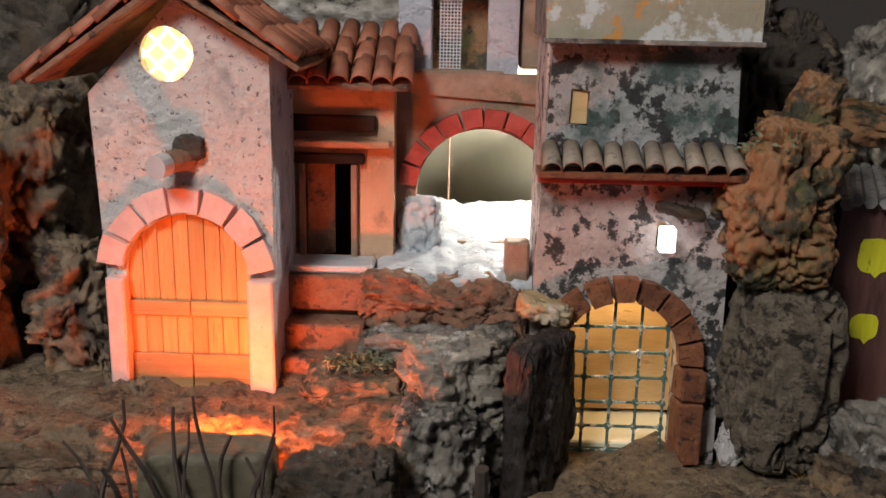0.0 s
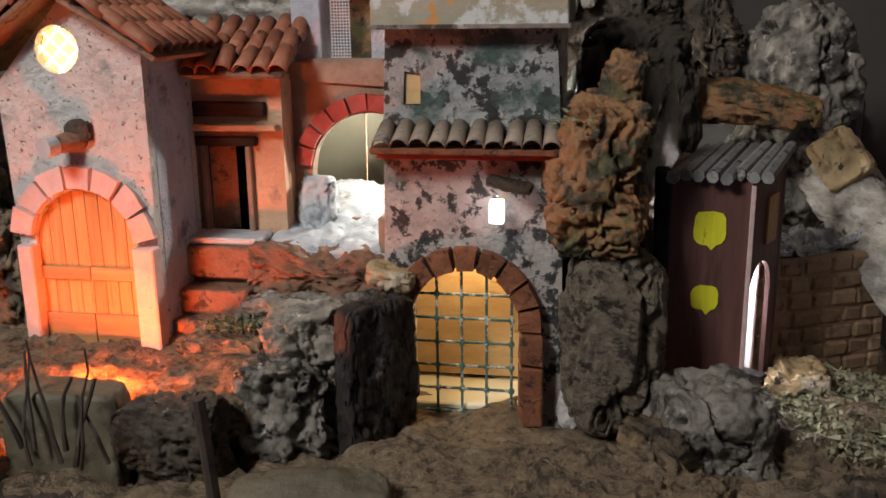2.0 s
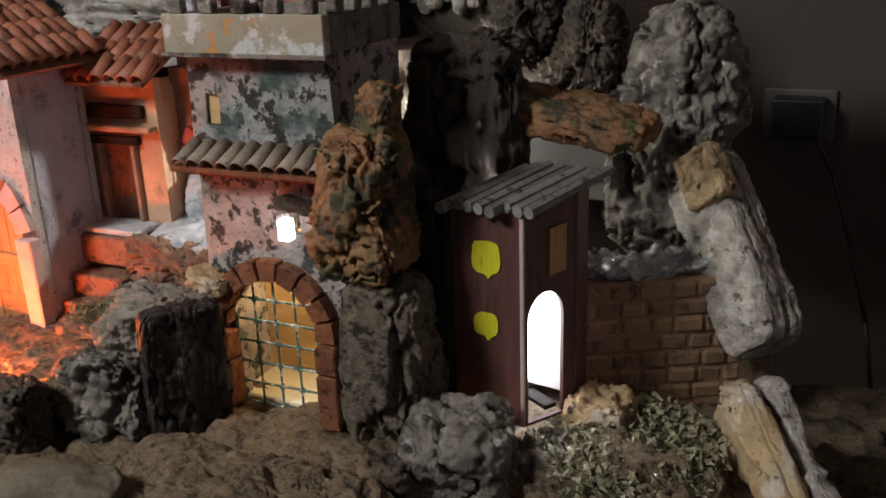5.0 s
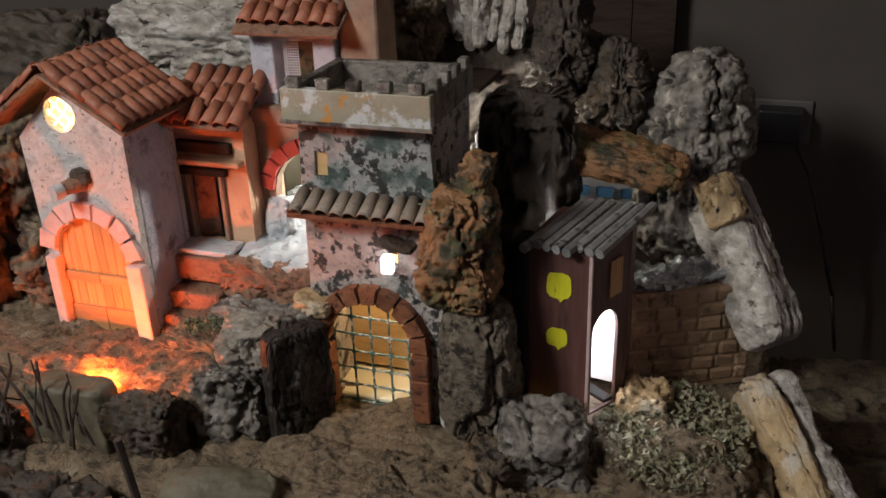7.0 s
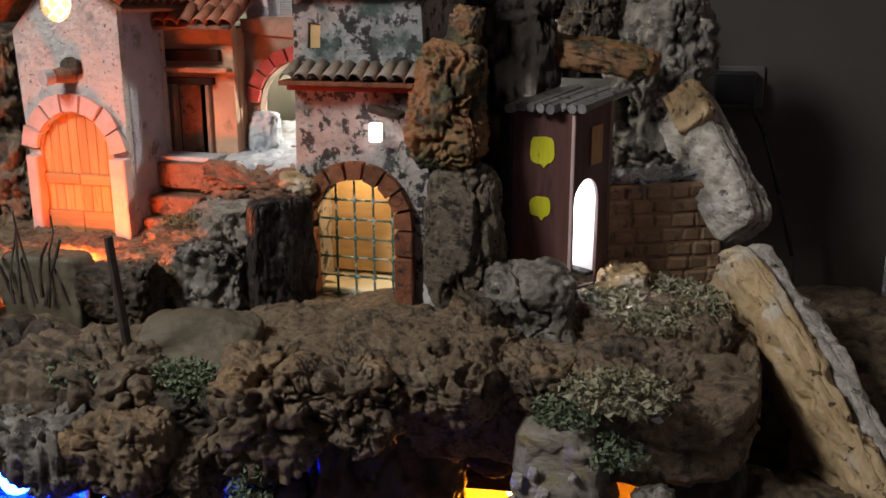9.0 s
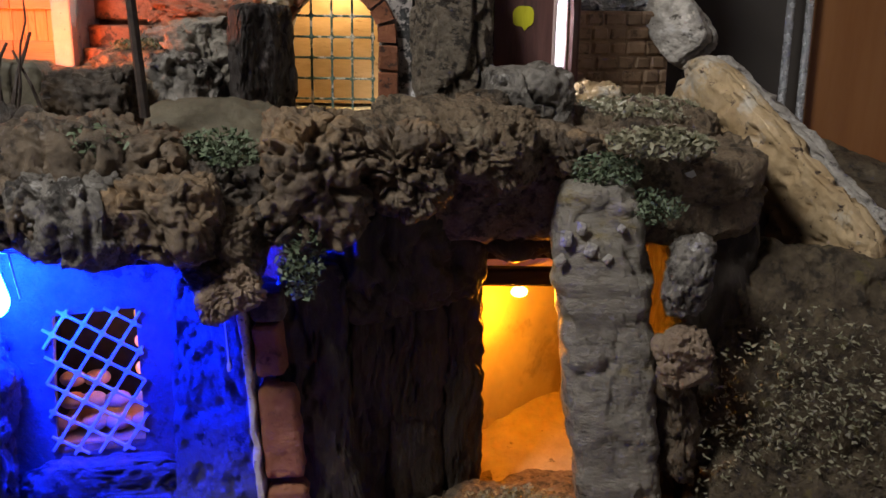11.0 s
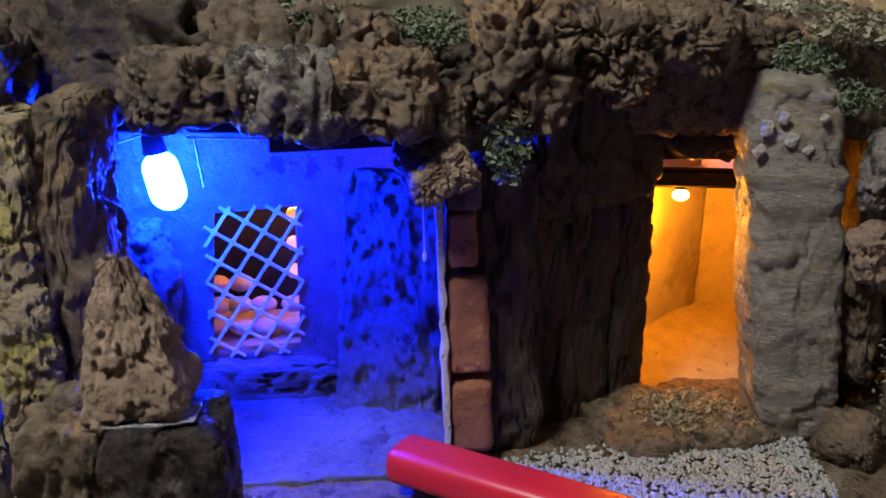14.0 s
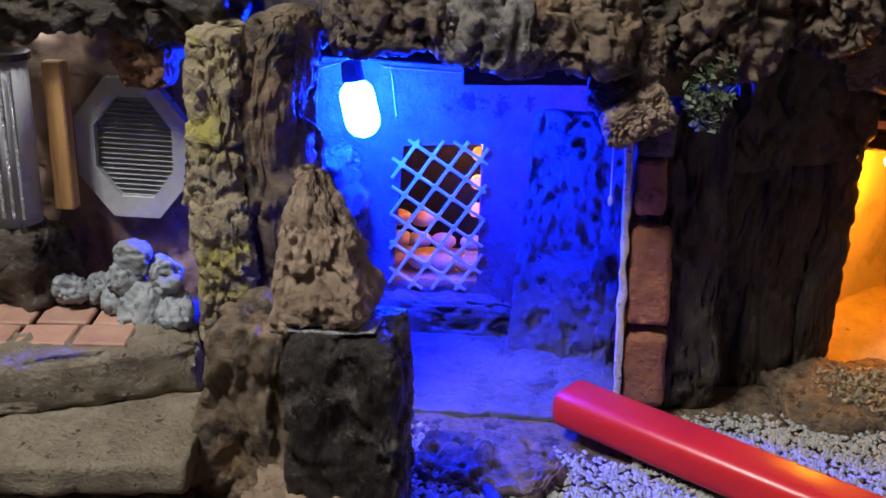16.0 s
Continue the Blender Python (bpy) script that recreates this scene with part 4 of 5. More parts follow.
# ---- shed ----
def shed():
    c = thing("wooden_shed", (0.33, 0.73, 1.0), "dark brown wooden shed with yellow painted windows and lit doorway", "shed")
    turn = Matrix.Translation((0.355, 0.694, 0)) @ pose(0, 0, 0, 0, 0, -4)
    part("front_wall", plate([(-0.060, 1.0), (0, 1.0), (0, 1.178), (-0.060, 1.184)], [], 0.004, turn), "shed_wood", c)
    flank = Matrix.Translation((0.3555, 0.6945, 0)) @ pose(0, 0, 0, 0, 0, 56)
    part("side_wall", plate([(0, 1.0), (0.052, 1.0), (0.052, 1.186), (0, 1.178)], [arched(0.0038, 0.0395, 1.002, 1.088, 12, 0.024)], 0.004, flank, 0.0005), "shed_wood", c, "brown side wall with an arched doorway")
    part("corner_strip", boxy((0.0035, 0.0035, 0.176), Matrix.Translation((0.3552, 0.693, 1.089)), 0.0006), "pink_stone", c, "pale worn corner edge")
    part("inner_wall", boxy((0.068, 0.004, 0.18), Matrix.Translation((0.341, 0.768, 1.09)) @ pose(0, 0, 0, 0, 0, -10)), "white_sheet", c, "white inner wall")
    part("inner_wall", boxy((0.004, 0.068, 0.18), Matrix.Translation((0.302, 0.733, 1.09))), "white_sheet", c)
    # strip and board added to keep the shed light from leaking out
    part("back_wall", boxy((0.004, 0.034, 0.188), Matrix.Translation((0.3835, 0.753, 1.094))), "shed_wood", c)
    part("roof_board", boxy((0.080, 0.080, 0.003), Matrix.Translation((0.338, 0.738, 1.1815)) @ pose(0, 0, 0, 4, 0, -12)), "shed_wood", c)
    part("glow_tube", tube(bmesh.new(), (0.338, 0.742, 1.02), (0.338, 0.742, 1.12), 0.006, n=10), "glow_white", c, "bright white lamp inside")
    for z, w, h, x in ((1.141, 0.024, 0.027, -0.030), (1.085, 0.021, 0.020, -0.031)):
        rim = []
        for k in range(22):
            t = 2 * math.pi * k / 22
            cx, cz = math.cos(t), math.sin(t)
            q = (abs(cx) ** 3.5 + abs(cz) ** 3.5) ** (-1 / 3.5) * (1 + 0.07 * noise.noise(Vector((cx * 2.2, cz * 2.2, z * 90))))
            rim.append((x + w / 2 * q * cx, z + h / 2 * q * cz - (0.004 if k == 17 else 0)))
        bm = plate(rim, [], 0.0010, turn @ Matrix.Translation((0, -0.0010, 0)))
        part("painted_window", bm, "yellow_paint", c, "bright yellow brushed window")
    part("shutter", plate([(0.024, 1.125), (0.040, 1.127), (0.040, 1.165), (0.024, 1.163)], [], 0.002, flank @ Matrix.Translation((0, -0.002, 0))), "door_wood", c, "small brown shutter")
    part("step", boxy((0.012, 0.03, 0.004), flank @ Matrix.Translation((0.018, 0.004, 1.018)), 0.0006), "black", c)
    for k in range(8):
        x = 0.294 + k * 0.0098
        bm = tube(bmesh.new(), (x, 0.682 + 0.003 * (k * 3 % 4), 1.1825 + 0.001 * (k % 2)), (x + 0.034, 0.780 + 0.003 * (k * 5 % 4), 1.1915 + 0.001 * (k % 3)), 0.0050, 0.0044, 7)
        part("roof_stick", wobble(bm, 0.0012, 60, k), "stick_roof", c)
    part("dark_post", boxy((0.012, 0.03, 0.19), Matrix.Translation((0.289, 0.705, 1.09)), 0.002), "black", c)


shed()


# ---- low brick wall beside the shed ----
def brick_wall():
    c = thing("low_brick_wall", (0.44, 0.80, 0.98), "low wall of brown clay bricks topped with foil", "wall")
    turn = Matrix.Translation((0.378, 0.786, 0)) @ pose(0, 0, 0, 0, 0, 27)
    part("core", boxy((0.140, 0.014, 0.122), turn @ Matrix.Translation((0.070, 0.0072, 1.030))), "wall_brick", c)
    rnd = random.Random(8)
    for r in range(7):
        x = -0.012 * (r % 2)
        while x < 0.138:
            w = rnd.uniform(0.020, 0.032)
            a, b = max(x, 0), min(x + w, 0.140)
            if b - a > 0.006:
                part("brick", wobble(boxy((b - a - 0.0006, 0.010, 0.0156), turn @ Matrix.Translation(((a + b) / 2, 0.003 + rnd.uniform(-0.001, 0.001), 0.985 + r * 0.0162)), 0.003), 0.0016, 90, r + x), "wall_brick", c)
            x += w
    part("foil", rock_mesh((0.15, 0.05, 0.012), turn @ Matrix.Translation((0.07, 0.03, 1.096)), 12, 0.25, seed=2), "silver_foil", c, "crumpled silver foil on the wall")


brick_wall()

# ---- rocks of the upper level ----
rock("black_bark_rock", (0.070, 0.024, 0.130), (0.074, 0.632, 1.028), (0, 0, 58), "black_bark", "black cracked bark piece with grey scuffs beside the gate", seed=31, cuts=26, amp=0.06, strata=0.03, power=8, crack=0.06, hang=0.5)
rock("bank_rock", (0.075, 0.07, 0.115), (0.012, 0.655, 1.020), (0, 0, 15), "cave_bark", "grey-brown layered bank beside the black bark", seed=29, cuts=26, amp=0.10, strata=0.10)
rock("bank_rock", (0.085, 0.05, 0.030), (-0.062, 0.672, 1.032), (0, 0, 0), "rock", "reddish lit stone below the steps", seed=33)
rock("bank_rock", (0.07, 0.06, 0.09), (0.000, 0.618, 1.000), (0, 0, 20), "grey_rock", "grey-brown rough bank below the terrace", seed=34, cuts=20)
rock("bank_rock", (0.09, 0.05, 0.04), (-0.040, 0.622, 0.998), (0, 4, 0), "rock", "brown bank at the terrace edge lit red", seed=32, cuts=16)
rock("bank_rock", (0.06, 0.05, 0.05), (0.020, 0.660, 1.050), (0, 0, 0), "grey_rock", "grey scuffed stone beside the black bark", seed=30, cuts=16)
rock("alley_bank", (0.13, 0.05, 0.040), (0.000, 0.745, 1.080), (0, 3, 0), "step_stone", "brown layered bank under the alley", seed=35, cuts=18, strata=0.10, power=8)
rock("alley_bank", (0.12, 0.06, 0.028), (0.000, 0.712, 1.056), (0, -3, 0), "grey_rock", "grey stone ledge under the alley", seed=36, cuts=16, power=7)
rock("yellow_stone", (0.040, 0.03, 0.014), (0.078, 0.672, 1.100), (0, 10, 0), "cork", "pale yellow stone over the gate's jamb", seed=37, cuts=8)
rock("cork_column", (0.078, 0.080, 0.155), (0.252, 0.668, 1.055), (0, 0, 8), "brown_bark", "grey-brown ridged bark column beside the tower", seed=38, cuts=30, amp=0.10, strata=0.03, power=3.5, freq=1.9, crack=0.08, hang=0.45)
rock("ochre_column", (0.070, 0.070, 0.125), (0.243, 0.665, 1.185), (0, 4, 0), "ochre_rock", "ochre and mossy rock on the bark column", seed=39, cuts=28, amp=0.12, crack=0.14, power=4)
rock("ochre_tip", (0.030, 0.03, 0.045), (0.255, 0.665, 1.255), (0, 15, 0), "ochre_rock", "small ochre rock tip above the column", seed=40, cuts=10)
rock("front_rock", (0.085, 0.08, 0.080), (0.325, 0.630, 1.000), (0, 0, 15), "grey_rock", "grey cracked rock before the shed", seed=41, cuts=26, amp=0.10, crack=0.16, freq=1.5)
rock("front_rock", (0.055, 0.05, 0.055), (0.290, 0.60, 0.992), (0, 0, 40), "rock", "brown cracked rock before the shed", seed=42, cuts=14)
# very dark bark puts the shade into both rocks; the second fills a void
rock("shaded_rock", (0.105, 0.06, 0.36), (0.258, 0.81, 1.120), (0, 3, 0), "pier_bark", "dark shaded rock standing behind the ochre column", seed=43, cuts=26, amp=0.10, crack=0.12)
rock("upper_cliff", (0.24, 0.08, 0.17), (0.225, 0.985, 1.235), (0, 3, 0), "pier_bark", "very dark rock standing in for the shaded void behind the towers", seed=44, cuts=24, amp=0.08, crack=0.08)
rock("summit_rock", (0.062, 0.07, 0.15), (0.270, 0.950, 1.305), (0, 4, 0), "dark_rock", "dark brown knobbly upright rock above the shed", seed=58, cuts=24, amp=0.20, crack=0.12, power=3)
rock("summit_rock", (0.075, 0.07, 0.085), (0.332, 0.950, 1.270), (0, 14, 0), "dark_rock", "dark brown pitted rock beside the summit", seed=59, cuts=22, amp=0.20, crack=0.12, power=3)
shell = thing("bark_shell", (0.185, 0.955, 1.30), "broken pale bark shell standing behind the tower", "bark")
for k in range(6):
    part("splinter", rock_mesh((0.017, 0.014, 0.050 + 0.012 * (k * 5 % 3)), pose(0.146 + k * 0.0155, 0.955 - 0.004 * (k % 3), 1.335, 6, -9 + k * 5, k * 21), 8, 0.10, 2.0, 70 + k, 4, 0.0, 0.05), "bark", shell)
rock("ochre_overhang", (0.15, 0.07, 0.030), (0.35, 0.83, 1.228), (0, 8, -8), "ochre_rock", "ochre overhanging stone above the shed", seed=45, cuts=16, amp=0.08)
rock("peak_rock", (0.10, 0.09, 0.25), (0.418, 0.945, 1.185), (0, 10, 0), "grey_rock", "light grey pitted rock peak", seed=46, cuts=30, amp=0.11, crack=0.12, power=3)


def bark_plank(name, place, along, across, size, label, seed, faces):
    """A leaning piece of bark: a tan inner face and a grey outer side."""
    d = Vector(along).normalized()
    w = (Vector(across) - Vector(across).dot(d) * d).normalized()
    n = d.cross(w)
    m = Matrix((d, w, n)).transposed().to_4x4()
    m.translation = place
    c = thing(name, place, label, "bark")
    part("inner_side", rock_mesh((size[0], size[1] * 0.94, size[2] * 0.5), m @ Matrix.Translation((0, 0, -size[2] * 0.3)), 26, 0.06, 3.0, seed, 7, 0, 0.05), faces[0], c, "tan pitted inner side of the bark")
    part("outer_side", rock_mesh((size[0] * 1.02, size[1], size[2] * 0.7), m @ Matrix.Translation((0, 0, size[2] * 0.25)), 26, 0.045, 3.0, seed + 1, 6, 0.0, 0.0, 0.9), faces[1], c, "grey ridged outer bark")
    return c, m


bark_plank("long_bark_slab", (0.575, 0.690, 0.900), (0.105, -0.17, -0.13), (0.05, -0.40, 0.80), (0.300, 0.200, 0.044), "long leaning slab of pale pitted cork bark", 49, ("bark", "cork"))
rock("bark_chunk", (0.10, 0.08, 0.13), (0.650, 0.600, 0.832), (0, 10, 0), "cork", "tan pitted bark chunk below the long slab", "bark", seed=66, cuts=20, amp=0.06, crack=0.0, pits=0.9)
plank, turn = bark_plank("bark_slab", (0.486, 0.868, 1.110), (0.085, -0.12, -0.135), (0.75, -0.45, 0.3), (0.19, 0.062, 0.042), "upright slab of whitish bark with tan cut top", 47, ("bark", "bark"))
part("cut_face", rock_mesh((0.055, 0.045, 0.022), turn @ Matrix.Translation((-0.058, 0.016, 0.024)), 14, 0.05, 2.0, 48, 6), "cork", plank, "tan cut face of the bark")
rock("bark_mountain", (0.36, 0.10, 0.14), (-0.17, 0.985, 1.285), (0, 0, 0), "bark", "grey ridged bark behind the church", seed=50, cuts=30, amp=0.08, strata=0.10, power=5)
rock("bark_mountain", (0.18, 0.12, 0.20), (-0.42, 0.95, 1.22), (0, 0, 0), "dark_rock", "dark rock behind the church", seed=51, cuts=20)
rock("back_rock", (0.10, 0.09, 0.10), (0.080, 0.955, 1.330), (0, 0, 0), "rock", "brown rock behind the towers", seed=52, cuts=24, crack=0.12, amp=0.18, power=3.5)
rock("west_rock", (0.06, 0.07, 0.14), (-0.290, 0.72, 1.06), (0, 0, 0), "rock", "pitted brown rock beside the church", seed=53, cuts=20, amp=0.16, crack=0.14)
rock("west_rock", (0.10, 0.10, 0.16), (-0.345, 0.76, 1.17), (0, 0, 0), "rock", "brown rock under the church's eave", seed=54, cuts=20, amp=0.16, crack=0.14)
rock("west_rock", (0.10, 0.16, 0.34), (-0.385, 0.73, 1.07), (0, 0, 0), "rock", "large rock lit red beside the church", seed=55, cuts=20)
rock("east_bank", (0.16, 0.16, 0.06), (0.43, 0.70, 0.965), (0, 0, 0), "soil", "mossy bank before the brick wall", seed=56, cuts=22)
rock("cushion_stone", (0.055, 0.05, 0.035), (0.405, 0.735, 1.000), (0, 0, 0), "cork", "pale stone at the wall's foot", seed=57, cuts=12)

# ---- cliff between the levels ----
for i, (name, size, place, rot, mt, lab, kw) in enumerate((
        # dark colour of the leftmost rocks stands in for the edge's shadow
        ("cliff_rock", (0.20, 0.13, 0.105), (-0.255, 0.455, 0.950), (0, 4, 8), "dark_rock", "dark brown streaked rock of the terrace edge", dict(hang=0.45)),
        ("cliff_rock", (0.17, 0.12, 0.095), (-0.115, 0.415, 0.967), (0, -5, -6), "dark_rock", "dark brown streaked mossy rock over the blue cave", dict(hang=0.4)),
        ("cliff_rock", (0.14, 0.10, 0.080), (0.000, 0.412, 0.972), (0, 5, 6), "rock", "brown mossy rock of the terrace edge", dict(hang=0.45)),
        # added plug for a gap where the blue light leaked
        ("cliff_rock", (0.085, 0.07, 0.065), (0.088, 0.432, 0.950), (0, 4, 0), "dark_rock", "dark rock plugging a blue light leak under the moss at the cave's corner", {}),
        ("cliff_rock", (0.075, 0.075, 0.105), (0.155, 0.425, 0.968), (0, 5, 12), "rock", "brown knobbly rock with a hollow side", dict(pits=0.9)),
        ("cliff_rock", (0.066, 0.065, 0.070), (0.222, 0.445, 0.975), (0, -12, 30), "rock", "pitted brown rock with a deep hole", dict(pits=1.1)),
        ("cliff_rock", (0.070, 0.07, 0.040), (0.350, 0.515, 0.980), (0, 8, -10), "rock", "brown knob of the terrace edge over the pillar", {}),
        ("cliff_rock", (0.10, 0.09, 0.045), (0.432, 0.548, 0.972), (0, 10, -14), "rock", "brown rough bank under the leaf litter", {}),
        ("cliff_rock", (0.095, 0.065, 0.055), (-0.062, 0.360, 0.950), (0, 2, 8), "rock", "brown-grey rough stone on the cave's ceiling board", dict(hang=0.5)),
        ("cliff_rock", (0.085, 0.06, 0.056), (0.002, 0.356, 0.948), (0, 4, -6), "grey_rock", "grey-brown speckled stone on the ceiling board", dict(hang=0.5)),
        ("cliff_rock", (0.075, 0.06, 0.056), (0.056, 0.364, 0.948), (0, -6, 14), "rock", "brown cracked stone on the ceiling board", dict(hang=0.6)),
        ("cliff_rock", (0.055, 0.06, 0.060), (0.093, 0.395, 0.918), (0, 6, 0), "rock", "reddish-brown rock hanging at the cave's corner", {}),
        ("cliff_rock", (0.046, 0.04, 0.030), (0.103, 0.372, 0.892), (0, -32, 10), "tan_rock", "tan rock arm over the brick post", {}))):
    rock(name, size, place, rot, mt, lab, seed=60 + i, cuts=24, amp=0.14, crack=0.12, power=4, freq=1.9, **kw)
rock("soil_overhang", (0.14, 0.13, 0.058), (0.262, 0.512, 0.984), (4, 3, -8), "soil", "tan soil lobe hanging over the cave", seed=95, cuts=30, amp=0.10, crack=0.05, pits=0.7, freq=2.4)
rock("soil_overhang", (0.17, 0.11, 0.060), (0.140, 0.545, 0.968), (3, -2, 4), "soil", "brown soil edge of the terrace before the gate", seed=97, cuts=28, amp=0.08, crack=0.05, pits=0.4)
rock("flat_stone", (0.105, 0.09, 0.070), (0.066, 0.478, 0.972), (24, 0, 12), "olive_stone", "smooth flat olive-grey stone on the terrace edge", seed=96, cuts=16, amp=0.04, power=6, pits=0.1, crack=0.02)
# foreground box and stones of the upper level
rock("dark_block", (0.085, 0.038, 0.090), (-0.143, 0.553, 0.998), (0, 0, 6), "olive_stone", "dark olive block hiding the red bulb", seed=90, cuts=12, amp=0.03, power=10, crack=0.03)
rock("fore_rock", (0.075, 0.05, 0.06), (-0.060, 0.555, 1.005), (0, 0, 0), "dark_rock", "dark green-grey stone at the terrace edge", seed=91)
rock("fore_rock", (0.08, 0.06, 0.06), (-0.225, 0.51, 0.99), (0, 0, 0), "dark_rock", "dark stone at the terrace edge", seed=92)


def twigs():
    rnd = random.Random(5)
    for k in range(12):
        bm = bmesh.new()
        p = Vector((-0.205 + k * 0.0105 + rnd.uniform(-0.004, 0.004), 0.505 + rnd.uniform(-0.02, 0.02), 1.005))
        d = Vector((rnd.uniform(-0.35, 0.35), rnd.uniform(-0.2, 0.2), 1)).normalized()
        r = rnd.uniform(0.0014, 0.0028)
        n = rnd.randint(3, 5)
        for s in range(n):
            q = p + d * rnd.uniform(0.012, 0.022)
            tube(bm, p, q, r, r * 0.85, 6)
            p, r = q, r * 0.85
            d = (d + Vector((rnd.uniform(-0.3, 0.3), rnd.uniform(-0.2, 0.2), 0))).normalized()
        tagged(part("twig", bm, "twig"), "thin dark dry twig standing in the ground", "twig", "twigs at the terrace edge")


twigs()
for i, (x, y, z, n, sp, s, mt) in enumerate((
        (0.088, 0.420, 0.985, 900, (0.035, 0.02, 0.02), 0.006, "moss"), (0.0, 0.385, 0.995, 600, (0.035, 0.02, 0.015), 0.006, "moss"),
        (0.150, 0.398, 0.915, 500, (0.018, 0.015, 0.035), 0.007, "moss"), (0.385, 0.480, 0.968, 600, (0.03, 0.02, 0.015), 0.007, "moss"),
        (0.44, 0.70, 0.995, 2600, (0.075, 0.09, 0.012), 0.009, "litter"), (0.425, 0.475, 0.992, 900, (0.045, 0.04, 0.012), 0.008, "litter"),
        (0.565, 0.474, 0.745, 1500, (0.10, 0.010, 0.12), 0.006, "litter"), (0.235, 0.66, 1.225, 300, (0.03, 0.03, 0.02), 0.006, "moss"),
        (-0.06, 0.675, 1.052, 300, (0.03, 0.02, 0.006), 0.005, "moss"), (0.420, 0.475, 0.940, 400, (0.03, 0.02, 0.015), 0.006, "moss"),
        (0.325, 0.480, 0.662, 800, (0.06, 0.04, 0.007), 0.006, "litter"))):
    tuft("moss_tuft" if mt == "moss" else "leaf_litter", (x, y, z), n, sp, s, mt, "grey-green dry moss on the rocks" if mt == "moss" else "dry scattered leaf and lichen litter", 40 + i)

# ---- blue cave ----
def blue_cave():
    w = thing("blue_cave_wall", (0.0, 0.53, 0.69), "rough plaster cave wall with a latticed window hole", "wall")
    turn = Matrix.Translation((0, 0.530, 0)) @ pose(0, 0, 0, 0, 0, 6)
    hole = [(-0.058, 0.757), (0.010, 0.757), (0.008, 0.873), (-0.052, 0.870)]
    part("wall", plate([(-0.17, 0.68), (0.125, 0.68), (0.125, 0.95), (-0.17, 0.95)], [hole], 0.012, turn, 0.0015, 4), "cave_plaster", w, "white plaster wall lit deep blue")
    bm = bmesh.new()
    xa, xb, za, zb = -0.060, 0.012, 0.755, 0.875
    ways = ((radians(-33), 0.0185), (radians(57), 0.0155))
    mid = Vector(((xa + xb) / 2, 0, (za + zb) / 2))
    for ang, gap in ways:
        v = Vector((math.cos(ang), 0, math.sin(ang)))
        n = Vector((-v.z, 0, v.x))
        for k in range(-9, 10):
            o = mid + n * (k * gap)
            ts = []
            for ax, lo, hi in ((0, xa, xb), (2, za, zb)):
                t0, t1 = (lo - o[ax]) / v[ax], (hi - o[ax]) / v[ax]
                ts.append((min(t0, t1), max(t0, t1)))
            t0, t1 = max(ts[0][0], ts[1][0]), min(ts[0][1], ts[1][1])
            if t1 - t0 > 0.004:
                tube(bm, o + v * t0, o + v * t1, 0.00135, n=6)
    # thickened crossings
    v0, v1 = (Vector((math.cos(a), 0, math.sin(a))) for a, g in ways)
    for i in range(-9, 10):
        for k in range(-9, 10):
            c = mid + v0 * (i * ways[1][1]) + v1 * (k * ways[0][1])
            if xa < c.x < xb and za < c.z < zb:
                tube(bm, c + Vector((0, -0.0012, 0)), c + Vector((0, 0.0012, 0)), 0.0026, n=8)
    bmesh.ops.transform(bm, matrix=turn @ Matrix.Translation((0, -0.002, 0)), verts=bm.verts)
    part("lattice", bm, "white_wire", w, "white plastic lattice with diamond cells")
    part("plaster_panel", rock_mesh((0.078, 0.016, 0.205), pose(0.078, 0.492, 0.806, 0, 2, -16), 32, 0.045, 2.4, 101, 14, 0, 0.03, 0.9), "cave_plaster", w, "pitted plaster panel lit blue")
    part("plaster_bulge", rock_mesh((0.05, 0.03, 0.14), pose(-0.105, 0.505, 0.80), 18, 0.12, 2.2, 102), "cave_plaster", w, "rough plaster bulge")
    part("plaster_foot", rock_mesh((0.13, 0.03, 0.06), pose(-0.02, 0.520, 0.722, 0, 0, 6), 18, 0.08, 2.2, 103), "cave_plaster", w, "rough plaster foot")
    settle(w, *BLUE)
    # darker plaster stands in for the shadow over the cave's floor
    rock("cave_floor_slab", (0.24, 0.15, 0.018), (-0.005, 0.445, 0.638), (0, 0, 12), "cave_plaster", "flat floor slab of the blue cave, its shadow put into dark plaster", "ground", 104, cuts=14, amp=0.03, power=9)
    board = tagged(part("cave_ceiling_board", boxy((0.225, 0.100, 0.006), pose(0.0, 0.497, 0.930, 0, 1, 4), 0.001), "dark_wood"), "dark thin board that forms the cave's ceiling", "board")
    settle(board, (0.0, 0.470, 0.930), 1.13)
    part("lintel_board", boxy((0.095, 0.012, 0.014), Matrix.Translation((0.040, 0.432, 0.918)) @ pose(0, 0, 0, 0, -3, 0), 0.001), "dark_wood").update_tag()
    tagged(bpy.data.objects["lintel_board"], "dark flat wooden lintel over the blue cave", "board")
    settle(bpy.data.objects["lintel_board"], (0.040, 0.432, 0.918), 1.12)
    # inside the window
    i = thing("window_shelf", (-0.02, 0.60, 0.75), "dim niche with amber-lit round loaves behind the lattice", "niche")
    part("floor", boxy((0.10, 0.08, 0.006), Matrix.Translation((-0.02, 0.585, 0.752))), "pale_wood", i)
    # black back puts the niche's dimness into its colour
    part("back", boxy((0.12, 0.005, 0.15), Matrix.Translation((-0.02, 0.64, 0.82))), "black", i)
    rnd = random.Random(3)
    for k in range(10):
        x, z = -0.058 + (k % 4) * 0.020 + rnd.uniform(-0.003, 0.003), 0.763 + (k // 4) * 0.014
        bm = bmesh.new()
